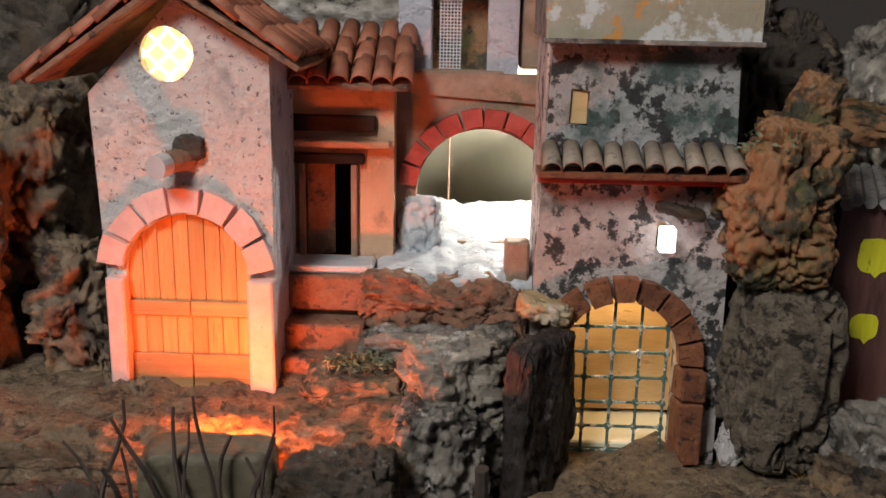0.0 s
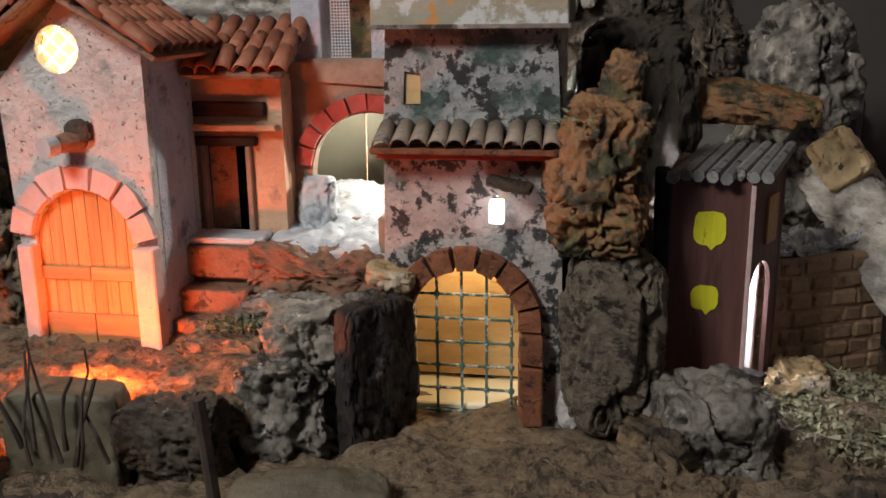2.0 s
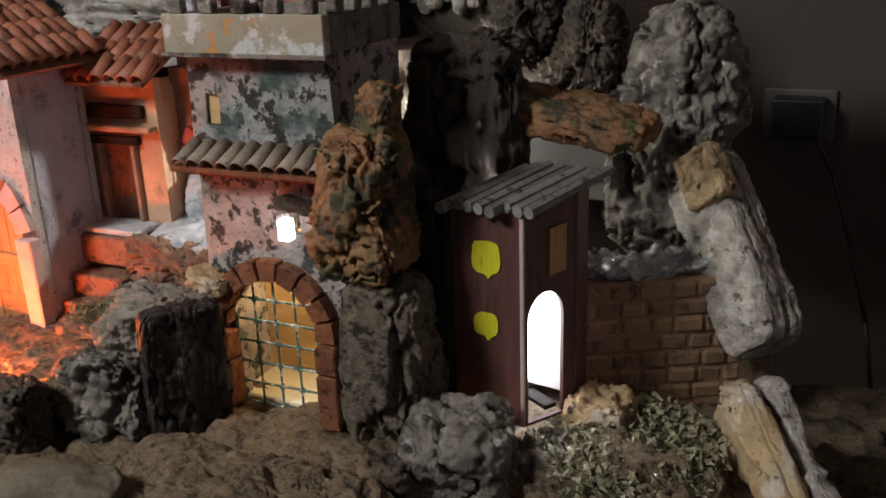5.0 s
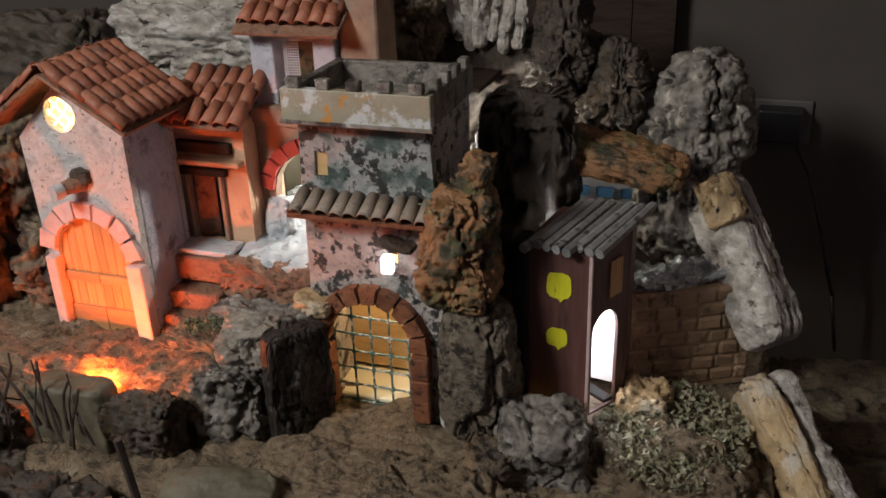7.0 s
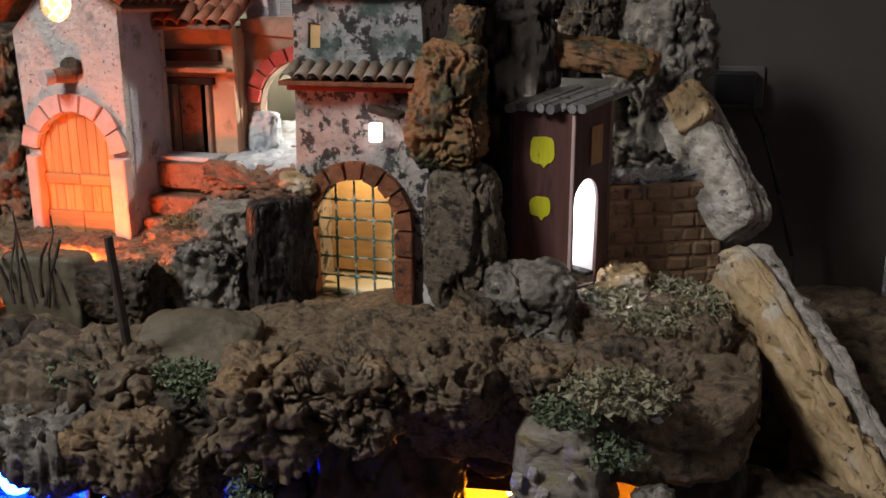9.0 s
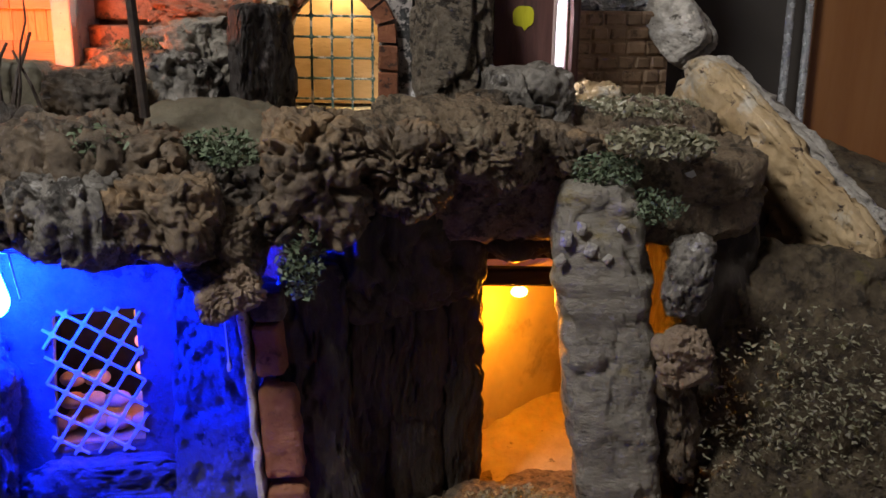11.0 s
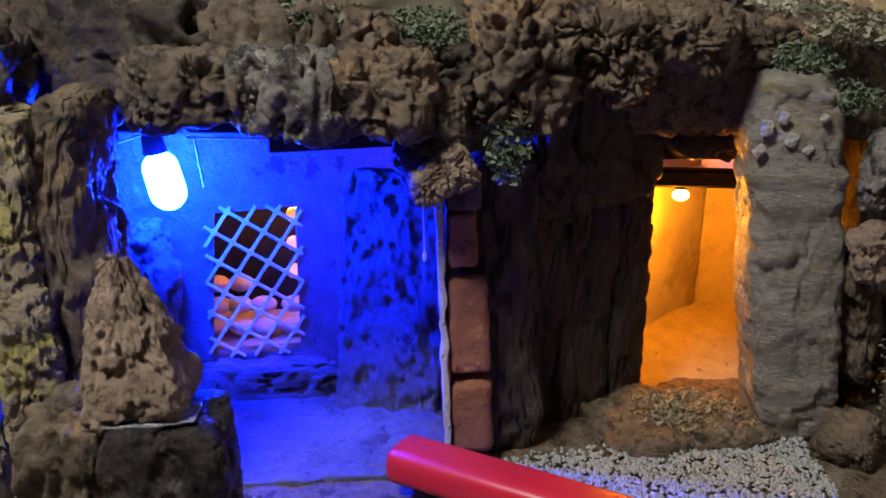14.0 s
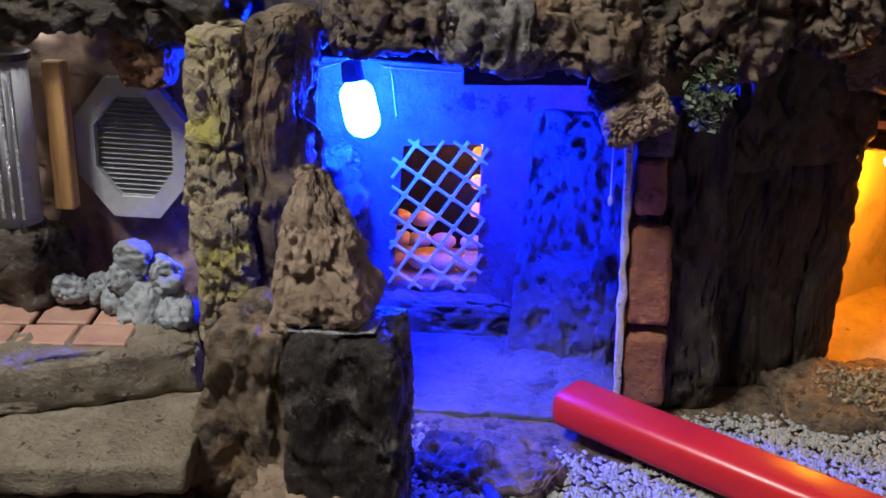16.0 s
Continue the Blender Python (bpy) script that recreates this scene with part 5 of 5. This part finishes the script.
        bmesh.ops.create_uvsphere(bm, u_segments=14, v_segments=8, radius=1, matrix=Matrix.Translation((x, 0.565 + (k // 4) * 0.014, z)) @ Matrix.Diagonal((0.011, 0.011, 0.0065, 1)))
        part("loaf", smooth(bm), "pale_wood", i, "round tan loaf")
    # beads glow faintly in place of amber glints
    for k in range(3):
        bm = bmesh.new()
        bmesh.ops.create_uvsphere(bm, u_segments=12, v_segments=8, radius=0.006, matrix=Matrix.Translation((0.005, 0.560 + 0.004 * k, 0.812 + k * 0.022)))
        part("glass_bead", smooth(bm), "glow_bead", i, "amber bead, its glint given as a glow")
    settle(i, *BLUE)


blue_cave()


def bulb():
    c = thing("blue_bulb", (-0.077, 0.459, 0.925), "glowing blue capsule bulb hanging from a wire", "lamp")
    bm = bmesh.new()
    bmesh.ops.create_uvsphere(bm, u_segments=20, v_segments=14, radius=0.0125)
    for v in bm.verts:
        v.co.z += 0.008 if v.co.z > 0 else -0.008
    bmesh.ops.transform(bm, matrix=pose(-0.078, 0.459, 0.892, 0, -14, 0), verts=bm.verts)
    part("globe", smooth(bm), "glow_blue", c, "bright blue glowing globe")
    part("socket", tube(bmesh.new(), (-0.083, 0.459, 0.911), (-0.085, 0.459, 0.924), 0.008, 0.007, 12), "black_plastic", c)
    for k, (a, b, cc) in enumerate((((-0.09, 0.45, 0.925), (-0.125, 0.43, 0.915), 0.0009), ((-0.055, 0.44, 0.926), (-0.050, 0.44, 0.892), 0.0007), ((-0.06, 0.44, 0.925), (0.03, 0.435, 0.924), 0.0008))):
        part("wire", tube(bmesh.new(), a, b, cc, n=6), "white_wire", c)
    settle(c, (-0.078, 0.459, 0.892), 1.17)


bulb()


# ---- brick post and the dark rock between the caves ----
def brick_post():
    c = thing("brick_post", (0.13, 0.44, 0.69), "leaning post of worn red bricks with plaster edge", "pillar")
    for k, (z0, z1, x, w) in enumerate(((0.690, 0.745, 0.1305, 0.030), (0.751, 0.822, 0.1265, 0.028), (0.831, 0.868, 0.1200, 0.019), (0.870, 0.892, 0.1195, 0.024))):
        part("brick", wobble(stone_block((w, 0.03, z1 - z0), pose(x, 0.449, (z0 + z1) / 2, 0, -4, -8), 0.004, 0.0012, 60, k), 0.001, 60, k), "post_brick" if k < 3 else "rock", c)
    part("mortar", wobble(stone_block((0.005, 0.03, 0.20), pose(0.1085, 0.450, 0.790, 0, -3.5, -8), 0.004, 0.001, 70), 0.0014, 60), "white_stucco", c, "pale plaster edge")
    part("bed_stone", rock_mesh((0.052, 0.040, 0.23), pose(0.152, 0.468, 0.790, 0, -3, 0), 16, 0.06, 2.0, 115, 7, 0.03), "pier_bark", c, "dark rock behind the bricks")
    settle(c, (0.120, 0.440, 0.780), 1.14)


brick_post()
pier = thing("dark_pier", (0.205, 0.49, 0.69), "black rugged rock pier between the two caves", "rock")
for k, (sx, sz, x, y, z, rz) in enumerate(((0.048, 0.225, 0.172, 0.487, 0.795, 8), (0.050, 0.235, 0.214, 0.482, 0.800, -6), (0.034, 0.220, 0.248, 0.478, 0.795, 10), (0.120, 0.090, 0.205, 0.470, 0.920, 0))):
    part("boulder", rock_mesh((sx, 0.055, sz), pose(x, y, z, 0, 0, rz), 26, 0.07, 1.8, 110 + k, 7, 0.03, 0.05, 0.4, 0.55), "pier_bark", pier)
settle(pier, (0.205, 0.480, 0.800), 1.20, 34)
rock("mouth_soil", (0.16, 0.10, 0.026), (0.318, 0.482, 0.646), (0, 0, 10), "soil", "brown soil mound at the orange cave's mouth", "soil", seed=119, cuts=22, amp=0.10, crack=0.0)
# very dark rock stands in for the shaded hollow above the mouth
rock("dark_lintel", (0.17, 0.10, 0.085), (0.315, 0.570, 0.925), (0, 4, 0), "pier_bark", "dark rock filling in for the shaded hollow over the orange cave", seed=111, cuts=18, amp=0.10)
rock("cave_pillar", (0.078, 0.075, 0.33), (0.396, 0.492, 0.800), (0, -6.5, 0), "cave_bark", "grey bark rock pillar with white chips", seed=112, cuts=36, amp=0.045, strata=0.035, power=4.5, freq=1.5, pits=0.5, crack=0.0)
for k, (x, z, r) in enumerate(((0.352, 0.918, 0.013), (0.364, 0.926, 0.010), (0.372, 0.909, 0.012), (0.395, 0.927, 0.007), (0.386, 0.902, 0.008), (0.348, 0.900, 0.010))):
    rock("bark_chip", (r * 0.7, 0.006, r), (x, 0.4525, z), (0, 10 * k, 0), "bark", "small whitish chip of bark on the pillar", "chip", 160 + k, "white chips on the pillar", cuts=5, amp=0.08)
# added where amber light leaked past the pillar onto the bark
rock("pillar_back_rock", (0.075, 0.18, 0.33), (0.490, 0.605, 0.800), (0, 0, 0), "pier_bark", "dark rock added to block the amber light behind the pillar", seed=129, cuts=18, amp=0.06, crack=0.0, power=7)
rock("soil_slope", (0.26, 0.15, 0.30), (0.608, 0.556, 0.735), (-14, 4, 0), "dark_soil", "dark brown soil slope beside the cave", seed=114, cuts=34, amp=0.06, crack=0.0, pits=0.4)
for k, (size, place, mt, lab) in enumerate((((0.034, 0.035, 0.065), (0.452, 0.462, 0.885), "grey_rock", "grey chipped rock against the pillar"), ((0.040, 0.035, 0.046), (0.450, 0.450, 0.824), "tan_rock", "brown knobbly rock against the pillar"),
                                            ((0.028, 0.04, 0.13), (0.455, 0.480, 0.755), "rock", "brown root-like rock beside the pillar's foot"), ((0.05, 0.045, 0.045), (0.452, 0.445, 0.655), "rock", "brown stone at the pillar's foot"))):
    rock("pillar_stone", size, place, (0, 6 - 9 * k, 20 * k), mt, lab, seed=116 + k, cuts=16, amp=0.15, crack=0.0, power=3.5)


def orange_cave():
    c = thing("orange_cave_room", (0.34, 0.56, 0.69), "small cave room lit amber by a bulb", "niche")
    def inner(name, a, b, z0, z1):
        d = Vector((b[0] - a[0], b[1] - a[1], 0))
        m = Matrix.Translation(((a[0] + b[0]) / 2, (a[1] + b[1]) / 2, (z0 + z1) / 2)) @ Matrix.Rotation(math.atan2(d.y, d.x), 4, "Z")
        part(name, stone_block((d.length, 0.008, z1 - z0), m, 0.010, 0.0018, 30, a[0] * 9), "orange_wall", c)
    inner("side_wall", (0.258, 0.515), (0.372, 0.602), 0.70, 0.872)
    inner("back_wall", (0.368, 0.606), (0.452, 0.575), 0.70, 0.885)
    inner("end_wall", (0.452, 0.580), (0.440, 0.450), 0.70, 0.885)
    inner("far_wall", (0.25, 0.64), (0.45, 0.64), 0.70, 0.90)
    part("roof_board", boxy((0.22, 0.125, 0.006), Matrix.Translation((0.345, 0.577, 0.899))), "orange_wall", c)
    bm = bmesh.new()
    bmesh.ops.create_grid(bm, x_segments=50, y_segments=60, size=0.5)
    for v in bm.verts:
        x, y = 0.345 + v.co.x * 0.22, 0.515 + v.co.y * 0.24
        v.co = (x, y, 0.690 + 0.052 * step_up(y, 0.395, 0.58) + 0.003 * noise.fractal(Vector((x * 60, y * 60, 2)), 0.8, 2.0, 4))
    part("floor", smooth(bm), "cave_sand", c, "sandy rising cave floor")
    part("front_beam", wobble(boxy((0.110, 0.012, 0.014), Matrix.Translation((0.300, 0.474, 0.890)) @ pose(0, 0, 0, 0, 2, 0), 0.002), 0.001, 50), "dark_wood", c, "dark beam over the cave's mouth")
    part("front_beam", boxy((0.110, 0.05, 0.006), Matrix.Translation((0.300, 0.500, 0.906)), 0.001), "dark_wood", c)
    b = thing("amber_bulb", (0.30, 0.49, 0.872), "small amber bulb glowing under the cave's ceiling", "lamp")
    bm = bmesh.new()
    bmesh.ops.create_uvsphere(bm, u_segments=12, v_segments=8, radius=1, matrix=Matrix.Translation((0.303, 0.490, 0.872)) @ Matrix.Diagonal((0.007, 0.005, 0.0045, 1)))
    part("globe", smooth(bm), "glow_amber", b)
    part("cap", tube(bmesh.new(), (0.303, 0.492, 0.876), (0.303, 0.494, 0.886), 0.004), "dark_wood", b)
    settle(c, *AMBER)
    settle(b, *AMBER)


orange_cave()


# ---- gravel, pen, stones before the caves ----
def gravel():
    rnd = random.Random(9)
    vs, fs = [], []
    for _ in range(17000):
        x, y = rnd.uniform(-0.05, 0.42), rnd.uniform(0.20, 0.49)
        if y > (0.405 + 0.30 * (x - 0.14) if x > 0.13 else 0.33) + rnd.uniform(-0.02, 0.01):
            continue
        z = 0.6445 + 0.002 * rnd.random()
        s = rnd.uniform(0.0014, 0.0032)
        k = len(vs)
        for d in ((1, 0, 0), (0, 1, 0), (-1, 0, 0), (0, -1, 0), (0, 0, 0.8), (0, 0, -0.8)):
            vs.append((x + s * (d[0] + rnd.uniform(-0.4, 0.4)), y + s * (d[1] + rnd.uniform(-0.4, 0.4)), z + s * d[2]))
        for a, b in ((0, 1), (1, 2), (2, 3), (3, 0)):
            fs += [(k + a, k + b, k + 4), (k + b, k + a, k + 5)]
    me = bpy.data.meshes.new("gravel")
    me.from_pydata(vs, [], fs)
    me.materials.append(M["gravel"])
    tagged(new("gravel", me), "pale grey crushed gravel before the caves", "gravel", "", "stuff")


gravel()


def pen():
    c = thing("red_cutter", (0.13, 0.35, 0.70), "glossy red plastic utility knife lying on the gravel", "tool")
    a, b = Vector((0.072, 0.376, 0.664)), Vector((0.300, 0.262, 0.668))
    d = b - a
    m = Matrix.Translation((a + b) / 2) @ Matrix.Rotation(math.atan2(d.y, d.x), 4, "Z")
    bm = boxy((d.length, 0.041, 0.030), m, 0.010, 4)
    part("body", smooth(bm), "red_plastic", c)
    part("end_cap", smooth(boxy((0.010, 0.034, 0.024), m @ Matrix.Translation((d.length / 2 + 0.003, 0, 0)), 0.005, 3)), "black_plastic", c)


pen()

# ---- left of the blue cave ----
yb = thing("lichen_bark_post", (-0.148, 0.368, 0.745), "upright bark post with yellow-green lichen", "bark")
part("upper_bark", rock_mesh((0.033, 0.043, 0.115), pose(-0.149, 0.368, 0.878, 0, 2, 0), 24, 0.07, 2.2, 120, 5, 0.04), "lichen_bark", yb, "yellow-green lichen-covered bark")
part("lower_bark", rock_mesh((0.037, 0.046, 0.105), pose(-0.147, 0.366, 0.793, 0, -3, 10), 22, 0.07, 2.2, 126, 5, 0.04), "lichen_bark", yb)
settle(yb, (-0.148, 0.368, 0.84), 1.12)
rock("cave_side_rock", (0.042, 0.08, 0.25), (-0.138, 0.318, 0.825), (0, 3, 0), "rock", "brown pitted bark beside the blue cave", seed=121, cuts=30, amp=0.10, crack=0.0, hang=0.6)
rock("cave_side_rock", (0.074, 0.055, 0.092), (-0.064, 0.203, 0.834), (0, -8, 0), "tan_rock", "tan pitted pointed rock before the blue cave", seed=122, cuts=28, amp=0.08, crack=0.0, power=5, taper=0.85)
rock("cave_foot_rock", (0.070, 0.060, 0.16), (-0.043, 0.202, 0.712), (0, 0, 6), "black_bark", "black and grey mottled bark block", seed=123, cuts=28, amp=0.06, crack=0.0, power=7)
foil = tagged(part("foil_strip", wobble(stone_block((0.050, 0.030, 0.002), pose(0, 0, 0, 0, -3, 6), 0.005, 0.0015, 80, 2), 0.001, 70), "silver_foil"), "thin crumpled foil strip between the two rocks", "foil")
foil.matrix_basis = Matrix.Translation((-0.050, 0.196, 0.791))
rock("cave_foot_rock", (0.062, 0.06, 0.15), (-0.108, 0.222, 0.712), (0, 8, 0), "rock", "brown root-like rock at the slab's end", seed=127, cuts=18, amp=0.12, hang=0.5, crack=0.0)
rock("cave_foot_rock", (0.070, 0.055, 0.060), (-0.062, 0.175, 0.662), (0, 0, 0), "tan_rock", "brown lump at the foot of the cave", seed=124, cuts=16, crack=0.0)
rock("fore_stone", (0.095, 0.07, 0.020), (0.030, 0.300, 0.645), (0, 0, -8), "rock", "rough brown earth patch in the gravel", seed=125, cuts=18, pits=0.9, crack=0.0)


def octagon():
    c = thing("octagon_window", (-0.207, 0.39, 0.81), "grey octagonal window frame with dark gauze", "window")
    ring = [(-0.207 + 0.038 * math.cos(radians(22.5 + 45 * k)), 0.856 + 0.047 * math.sin(radians(22.5 + 45 * k))) for k in range(8)]
    hole = [(-0.206 + 0.026 * math.cos(radians(22.5 + 45 * k)), 0.857 + 0.034 * math.sin(radians(22.5 + 45 * k))) for k in range(8)]
    part("window_frame", wobble(plate(ring, [hole], 0.008, Matrix.Translation((0, 0.387, 0))), 0.0006, 60), "grey_plastic", c)
    g = part("gauze", plate(hole, [], 0.001, Matrix.Translation((0, 0.3925, 0))), "gauze", c, "dark grey gauze")
    bm = bmesh.new()
    for k in range(20):
        tube(bm, (-0.233, 0.3917, 0.826 + k * 0.0032), (-0.180, 0.3915, 0.826 + k * 0.0032), 0.0006, n=4)
    part("thread", bm, "gauze", g)
    settle(c, *WEST)
    settle(rock("house_wall", (0.16, 0.03, 0.20), (-0.235, 0.412, 0.845), (0, 0, 0), "mud_wall", "brown mud wall round the octagonal window", "wall", 130, cuts=18, amp=0.04, power=9), *WEST)
    settle(rock("house_top_rock", (0.16, 0.10, 0.06), (-0.22, 0.405, 0.955), (0, 0, 0), "dark_rock", "dark rock above the octagonal window", seed=131, cuts=18), *WEST)
    settle(rock("reddish_stone", (0.035, 0.02, 0.035), (-0.190, 0.375, 0.915), (0, 0, 0), "step_stone", "reddish-brown stone over the window", seed=132, cuts=10), *WEST)


octagon()


def left_slabs():
    for size, place, turn, lab, sd in (((0.24, 0.055, 0.038), (-0.275, 0.201, 0.719), 34, "flat worn stone slab with pitted edge", 3), ((0.25, 0.140, 0.022), (-0.270, 0.190, 0.691), 17, "broad lower stone slab with pale edge", 4)):
        ob = part("stone_slab", stone_block(size, pose(0, 0, 0, 0, 0, turn), 0.006, 0.0022, 60, seed=sd), "stone_slab")
        ob.matrix_basis = Matrix.Translation(place)
        tagged(ob, lab, "slab", "slabs before the window")
    rock("slab_base", (0.24, 0.13, 0.055), (-0.285, 0.195, 0.655), (0, 0, 20), "dark_rock", "dark rock under the slabs", seed=142, cuts=14)
    settle(rock("paving_bed", (0.22, 0.11, 0.09), (-0.265, 0.345, 0.715), (0, 0, 10), "dark_rock", "rock bed under the paving", seed=143, cuts=12, power=8, amp=0.03), *WEST)
    rnd = random.Random(12)
    p = thing("paving", (-0.25, 0.33, 0.76), "worn pinkish paving tiles with sand", "paving")
    for i in range(4):
        for j in range(3):
            part("paving_tile", wobble(boxy((0.030, 0.026, 0.004), Matrix.Translation((-0.300 + i * 0.0325, 0.305 + j * 0.028 + i * 0.004, 0.7625)) @ pose(0, 0, 0, rnd.uniform(-2, 2), rnd.uniform(-2, 2), 8), 0.001), 0.0008, 80, i + j), "pink_paving", p)
    settle(p, *WEST)
    for k, (x, y, z, r) in enumerate(((-0.198, 0.355, 0.798, 0.011), (-0.203, 0.352, 0.783, 0.012), (-0.176, 0.350, 0.778, 0.012), (-0.190, 0.345, 0.770, 0.013), (-0.168, 0.340, 0.768, 0.012),
                                      (-0.240, 0.355, 0.773, 0.011), (-0.222, 0.358, 0.773, 0.010), (-0.208, 0.350, 0.770, 0.010), (-0.180, 0.356, 0.790, 0.010))):
        settle(rock("pebble", (r * 2.2, r * 1.8, r * 1.7), (x, y, z), (0, k * 40, k * 25), "pebble", "rounded grey-blue pebble in a small heap", "pebble", 150 + k, "pebbles under the window", cuts=8, amp=0.17, crack=0.0, power=2.6, freq=1.4), *WEST)
    c = thing("glass_cylinder", (-0.27, 0.36, 0.80), "upright grey glass and metal cylinder", "cylinder")
    part("body", smooth(tube(bmesh.new(), (-0.272, 0.36, 0.815), (-0.272, 0.36, 0.912), 0.017, n=20)), "grey_plastic", c)
    part("cap", tube(bmesh.new(), (-0.272, 0.36, 0.912), (-0.272, 0.36, 0.916), 0.019, n=20), "black_plastic", c)
    for k in range(3):
        part("rod", tube(bmesh.new(), (-0.268 + k * 0.006, 0.343, 0.822), (-0.268 + k * 0.006, 0.343, 0.908), 0.0012), "silver_foil", c)
    part("foot", rock_mesh((0.06, 0.05, 0.06), Matrix.Translation((-0.275, 0.365, 0.785)), 8, seed=3), "dark_rock", c)
    part("orange_post", boxy((0.012, 0.01, 0.09), Matrix.Translation((-0.245, 0.375, 0.865)), 0.001), "door_wood", c)
    settle(c, *WEST)


left_slabs()


# ---- room things behind the crib ----
def socket():
    c = thing("wall_socket", (0.515, 1.198, 1.165), "white wall socket darkened to its dim wall, with a black plug and cable", "socket")
    part("plate", boxy((0.078, 0.006, 0.058), Matrix.Translation((0.515, 1.197, 1.165)), 0.002, 2), "dimmed_plastic", c)
    part("plug", boxy((0.056, 0.03, 0.044), Matrix.Translation((0.515, 1.180, 1.165)), 0.003, 2), "black_plastic", c)
    bm = bmesh.new()
    pts = [(0.535, 1.17, 1.150), (0.560, 1.168, 1.10), (0.585, 1.168, 1.02), (0.610, 1.17, 0.93), (0.625, 1.175, 0.84)]
    for a, b in zip(pts, pts[1:]):
        tube(bm, a, b, 0.0028, n=8)
    part("cable", smooth(bm), "black_plastic", c)


socket()


def banner():
    c = thing("paper_banner", (0.36, 0.99, 1.17), "white printed paper sheet with blue marks, shade put into its grey, behind the shed", "sheet")
    part("sheet", boxy((0.22, 0.002, 0.07), Matrix.Translation((0.36, 0.93, 1.158))), "shaded_sheet", c)
    for k in range(5):
        part("mark", boxy((0.020, 0.001, 0.012), Matrix.Translation((0.30 + k * 0.028, 0.928, 1.148))), "blue_ink", c)


banner()


def wall_ledge():
    c = thing("wall_ledge", (-0.45, 1.19, 1.322), "pale painted ledge along the wall behind the crib", "ledge")
    part("board", boxy((0.70, 0.024, 0.012), Matrix.Translation((-0.455, 1.188, 1.324)), 0.002), "white_paint", c)
    k = thing("double_socket", (-0.38, 1.197, 1.288), "small double wall socket under the ledge", "socket")
    part("plate", boxy((0.115, 0.006, 0.026), Matrix.Translation((-0.378, 1.197, 1.288)), 0.002, 2), "white_paint", k)
    for x in (-0.418, -0.390):
        part("outlet", boxy((0.022, 0.004, 0.018), Matrix.Translation((x, 1.193, 1.288)), 0.001), "blue_plastic", k)


wall_ledge()


def blue_pen():
    c = thing("blue_pen", (0.03, 0.27, 0.695), "dark blue pen lying on the gravel", "pen")
    part("barrel", smooth(tube(bmesh.new(), (0.035, 0.262, 0.651), (0.090, 0.185, 0.653), 0.0045, n=12)), "blue_plastic", c)
    part("tip", smooth(tube(bmesh.new(), (0.026, 0.275, 0.6505), (0.035, 0.262, 0.651), 0.001, 0.0042, 12)), "black_plastic", c)


blue_pen()


# ---- small things ----
for k, (x, y, z, s) in enumerate(((0.545, 0.590, 0.882, 0.012), (0.512, 0.462, 0.650, 0.013), (0.455, 0.490, 0.965, 0.008))):
    bm = plate([(-s / 2, -s * 0.4), (s * 0.4, -s * 0.5), (s / 2, s * 0.3), (-s * 0.2, s * 0.5)], [], 0.001, pose(x, y, z, 30, k * 20, k * 15 - 10))
    tagged(part("paper_chip", bm, "white_sheet"), "small torn white paper chip on the slope", "paper", "paper chips")


def side_lamp():
    c = thing("small_side_lamp", (-0.255, 0.40, 0.925), "small warm lit lamp above the octagonal window", "lamp")
    part("glass", boxy((0.016, 0.010, 0.008), Matrix.Translation((-0.258, 0.385, 0.9295)), 0.001), "glow_white", c)
    part("rim", boxy((0.019, 0.013, 0.003), Matrix.Translation((-0.258, 0.385, 0.9355)), 0.0008), "brick", c)
    settle(c, *WEST)


side_lamp()


def glue_drip():
    c = thing("glue_drip", (0.095, 0.436, 0.87), "clear hanging drip of dried glue", "drip")
    part("thread", tube(bmesh.new(), (0.094, 0.432, 0.875), (0.096, 0.432, 0.838), 0.0006, n=6), "white_wire", c)
    bm = bmesh.new()
    bmesh.ops.create_uvsphere(bm, u_segments=10, v_segments=8, radius=1, matrix=Matrix.Translation((0.096, 0.432, 0.836)) @ Matrix.Diagonal((0.0018, 0.0018, 0.004, 1)))
    part("drop", smooth(bm), "white_wire", c)
    settle(c, (0.095, 0.436, 0.870), 1.10)


glue_drip()


def chrome_poles():
    c = thing("metal_stand", (0.75, 1.12, 0.0), "two shiny metal poles standing by the wall", "stand")
    for x0, x1 in ((0.728, 0.740), (0.752, 0.775)):
        part("pole", tube(bmesh.new(), (x1, 1.14, 0.0), (x0, 1.14, 1.6), 0.006, n=12), "silver_foil", c)


chrome_poles()


tagged(part("dead_stick", wobble(tube(bmesh.new(), (0.031, 0.425, 1.011), (0.028, 0.416, 1.102), 0.0042, 0.0036, 8), 0.0012, 60), "twig"), "thick dark dead stick standing at the terrace edge", "stick")


def glint():
    c = thing("amber_fairy_light", (0.287, 0.668, 0.981), "tiny amber fairy light between the rocks", "lamp")
    bm = bmesh.new()
    bmesh.ops.create_uvsphere(bm, u_segments=10, v_segments=8, radius=0.0035, matrix=Matrix.Translation((0.287, 0.668, 0.981)))
    part("globe", smooth(bm), "glow_amber", c)
    part("cap", tube(bmesh.new(), (0.287, 0.668, 0.978), (0.287, 0.668, 0.971), 0.0025), "black_plastic", c)


glint()
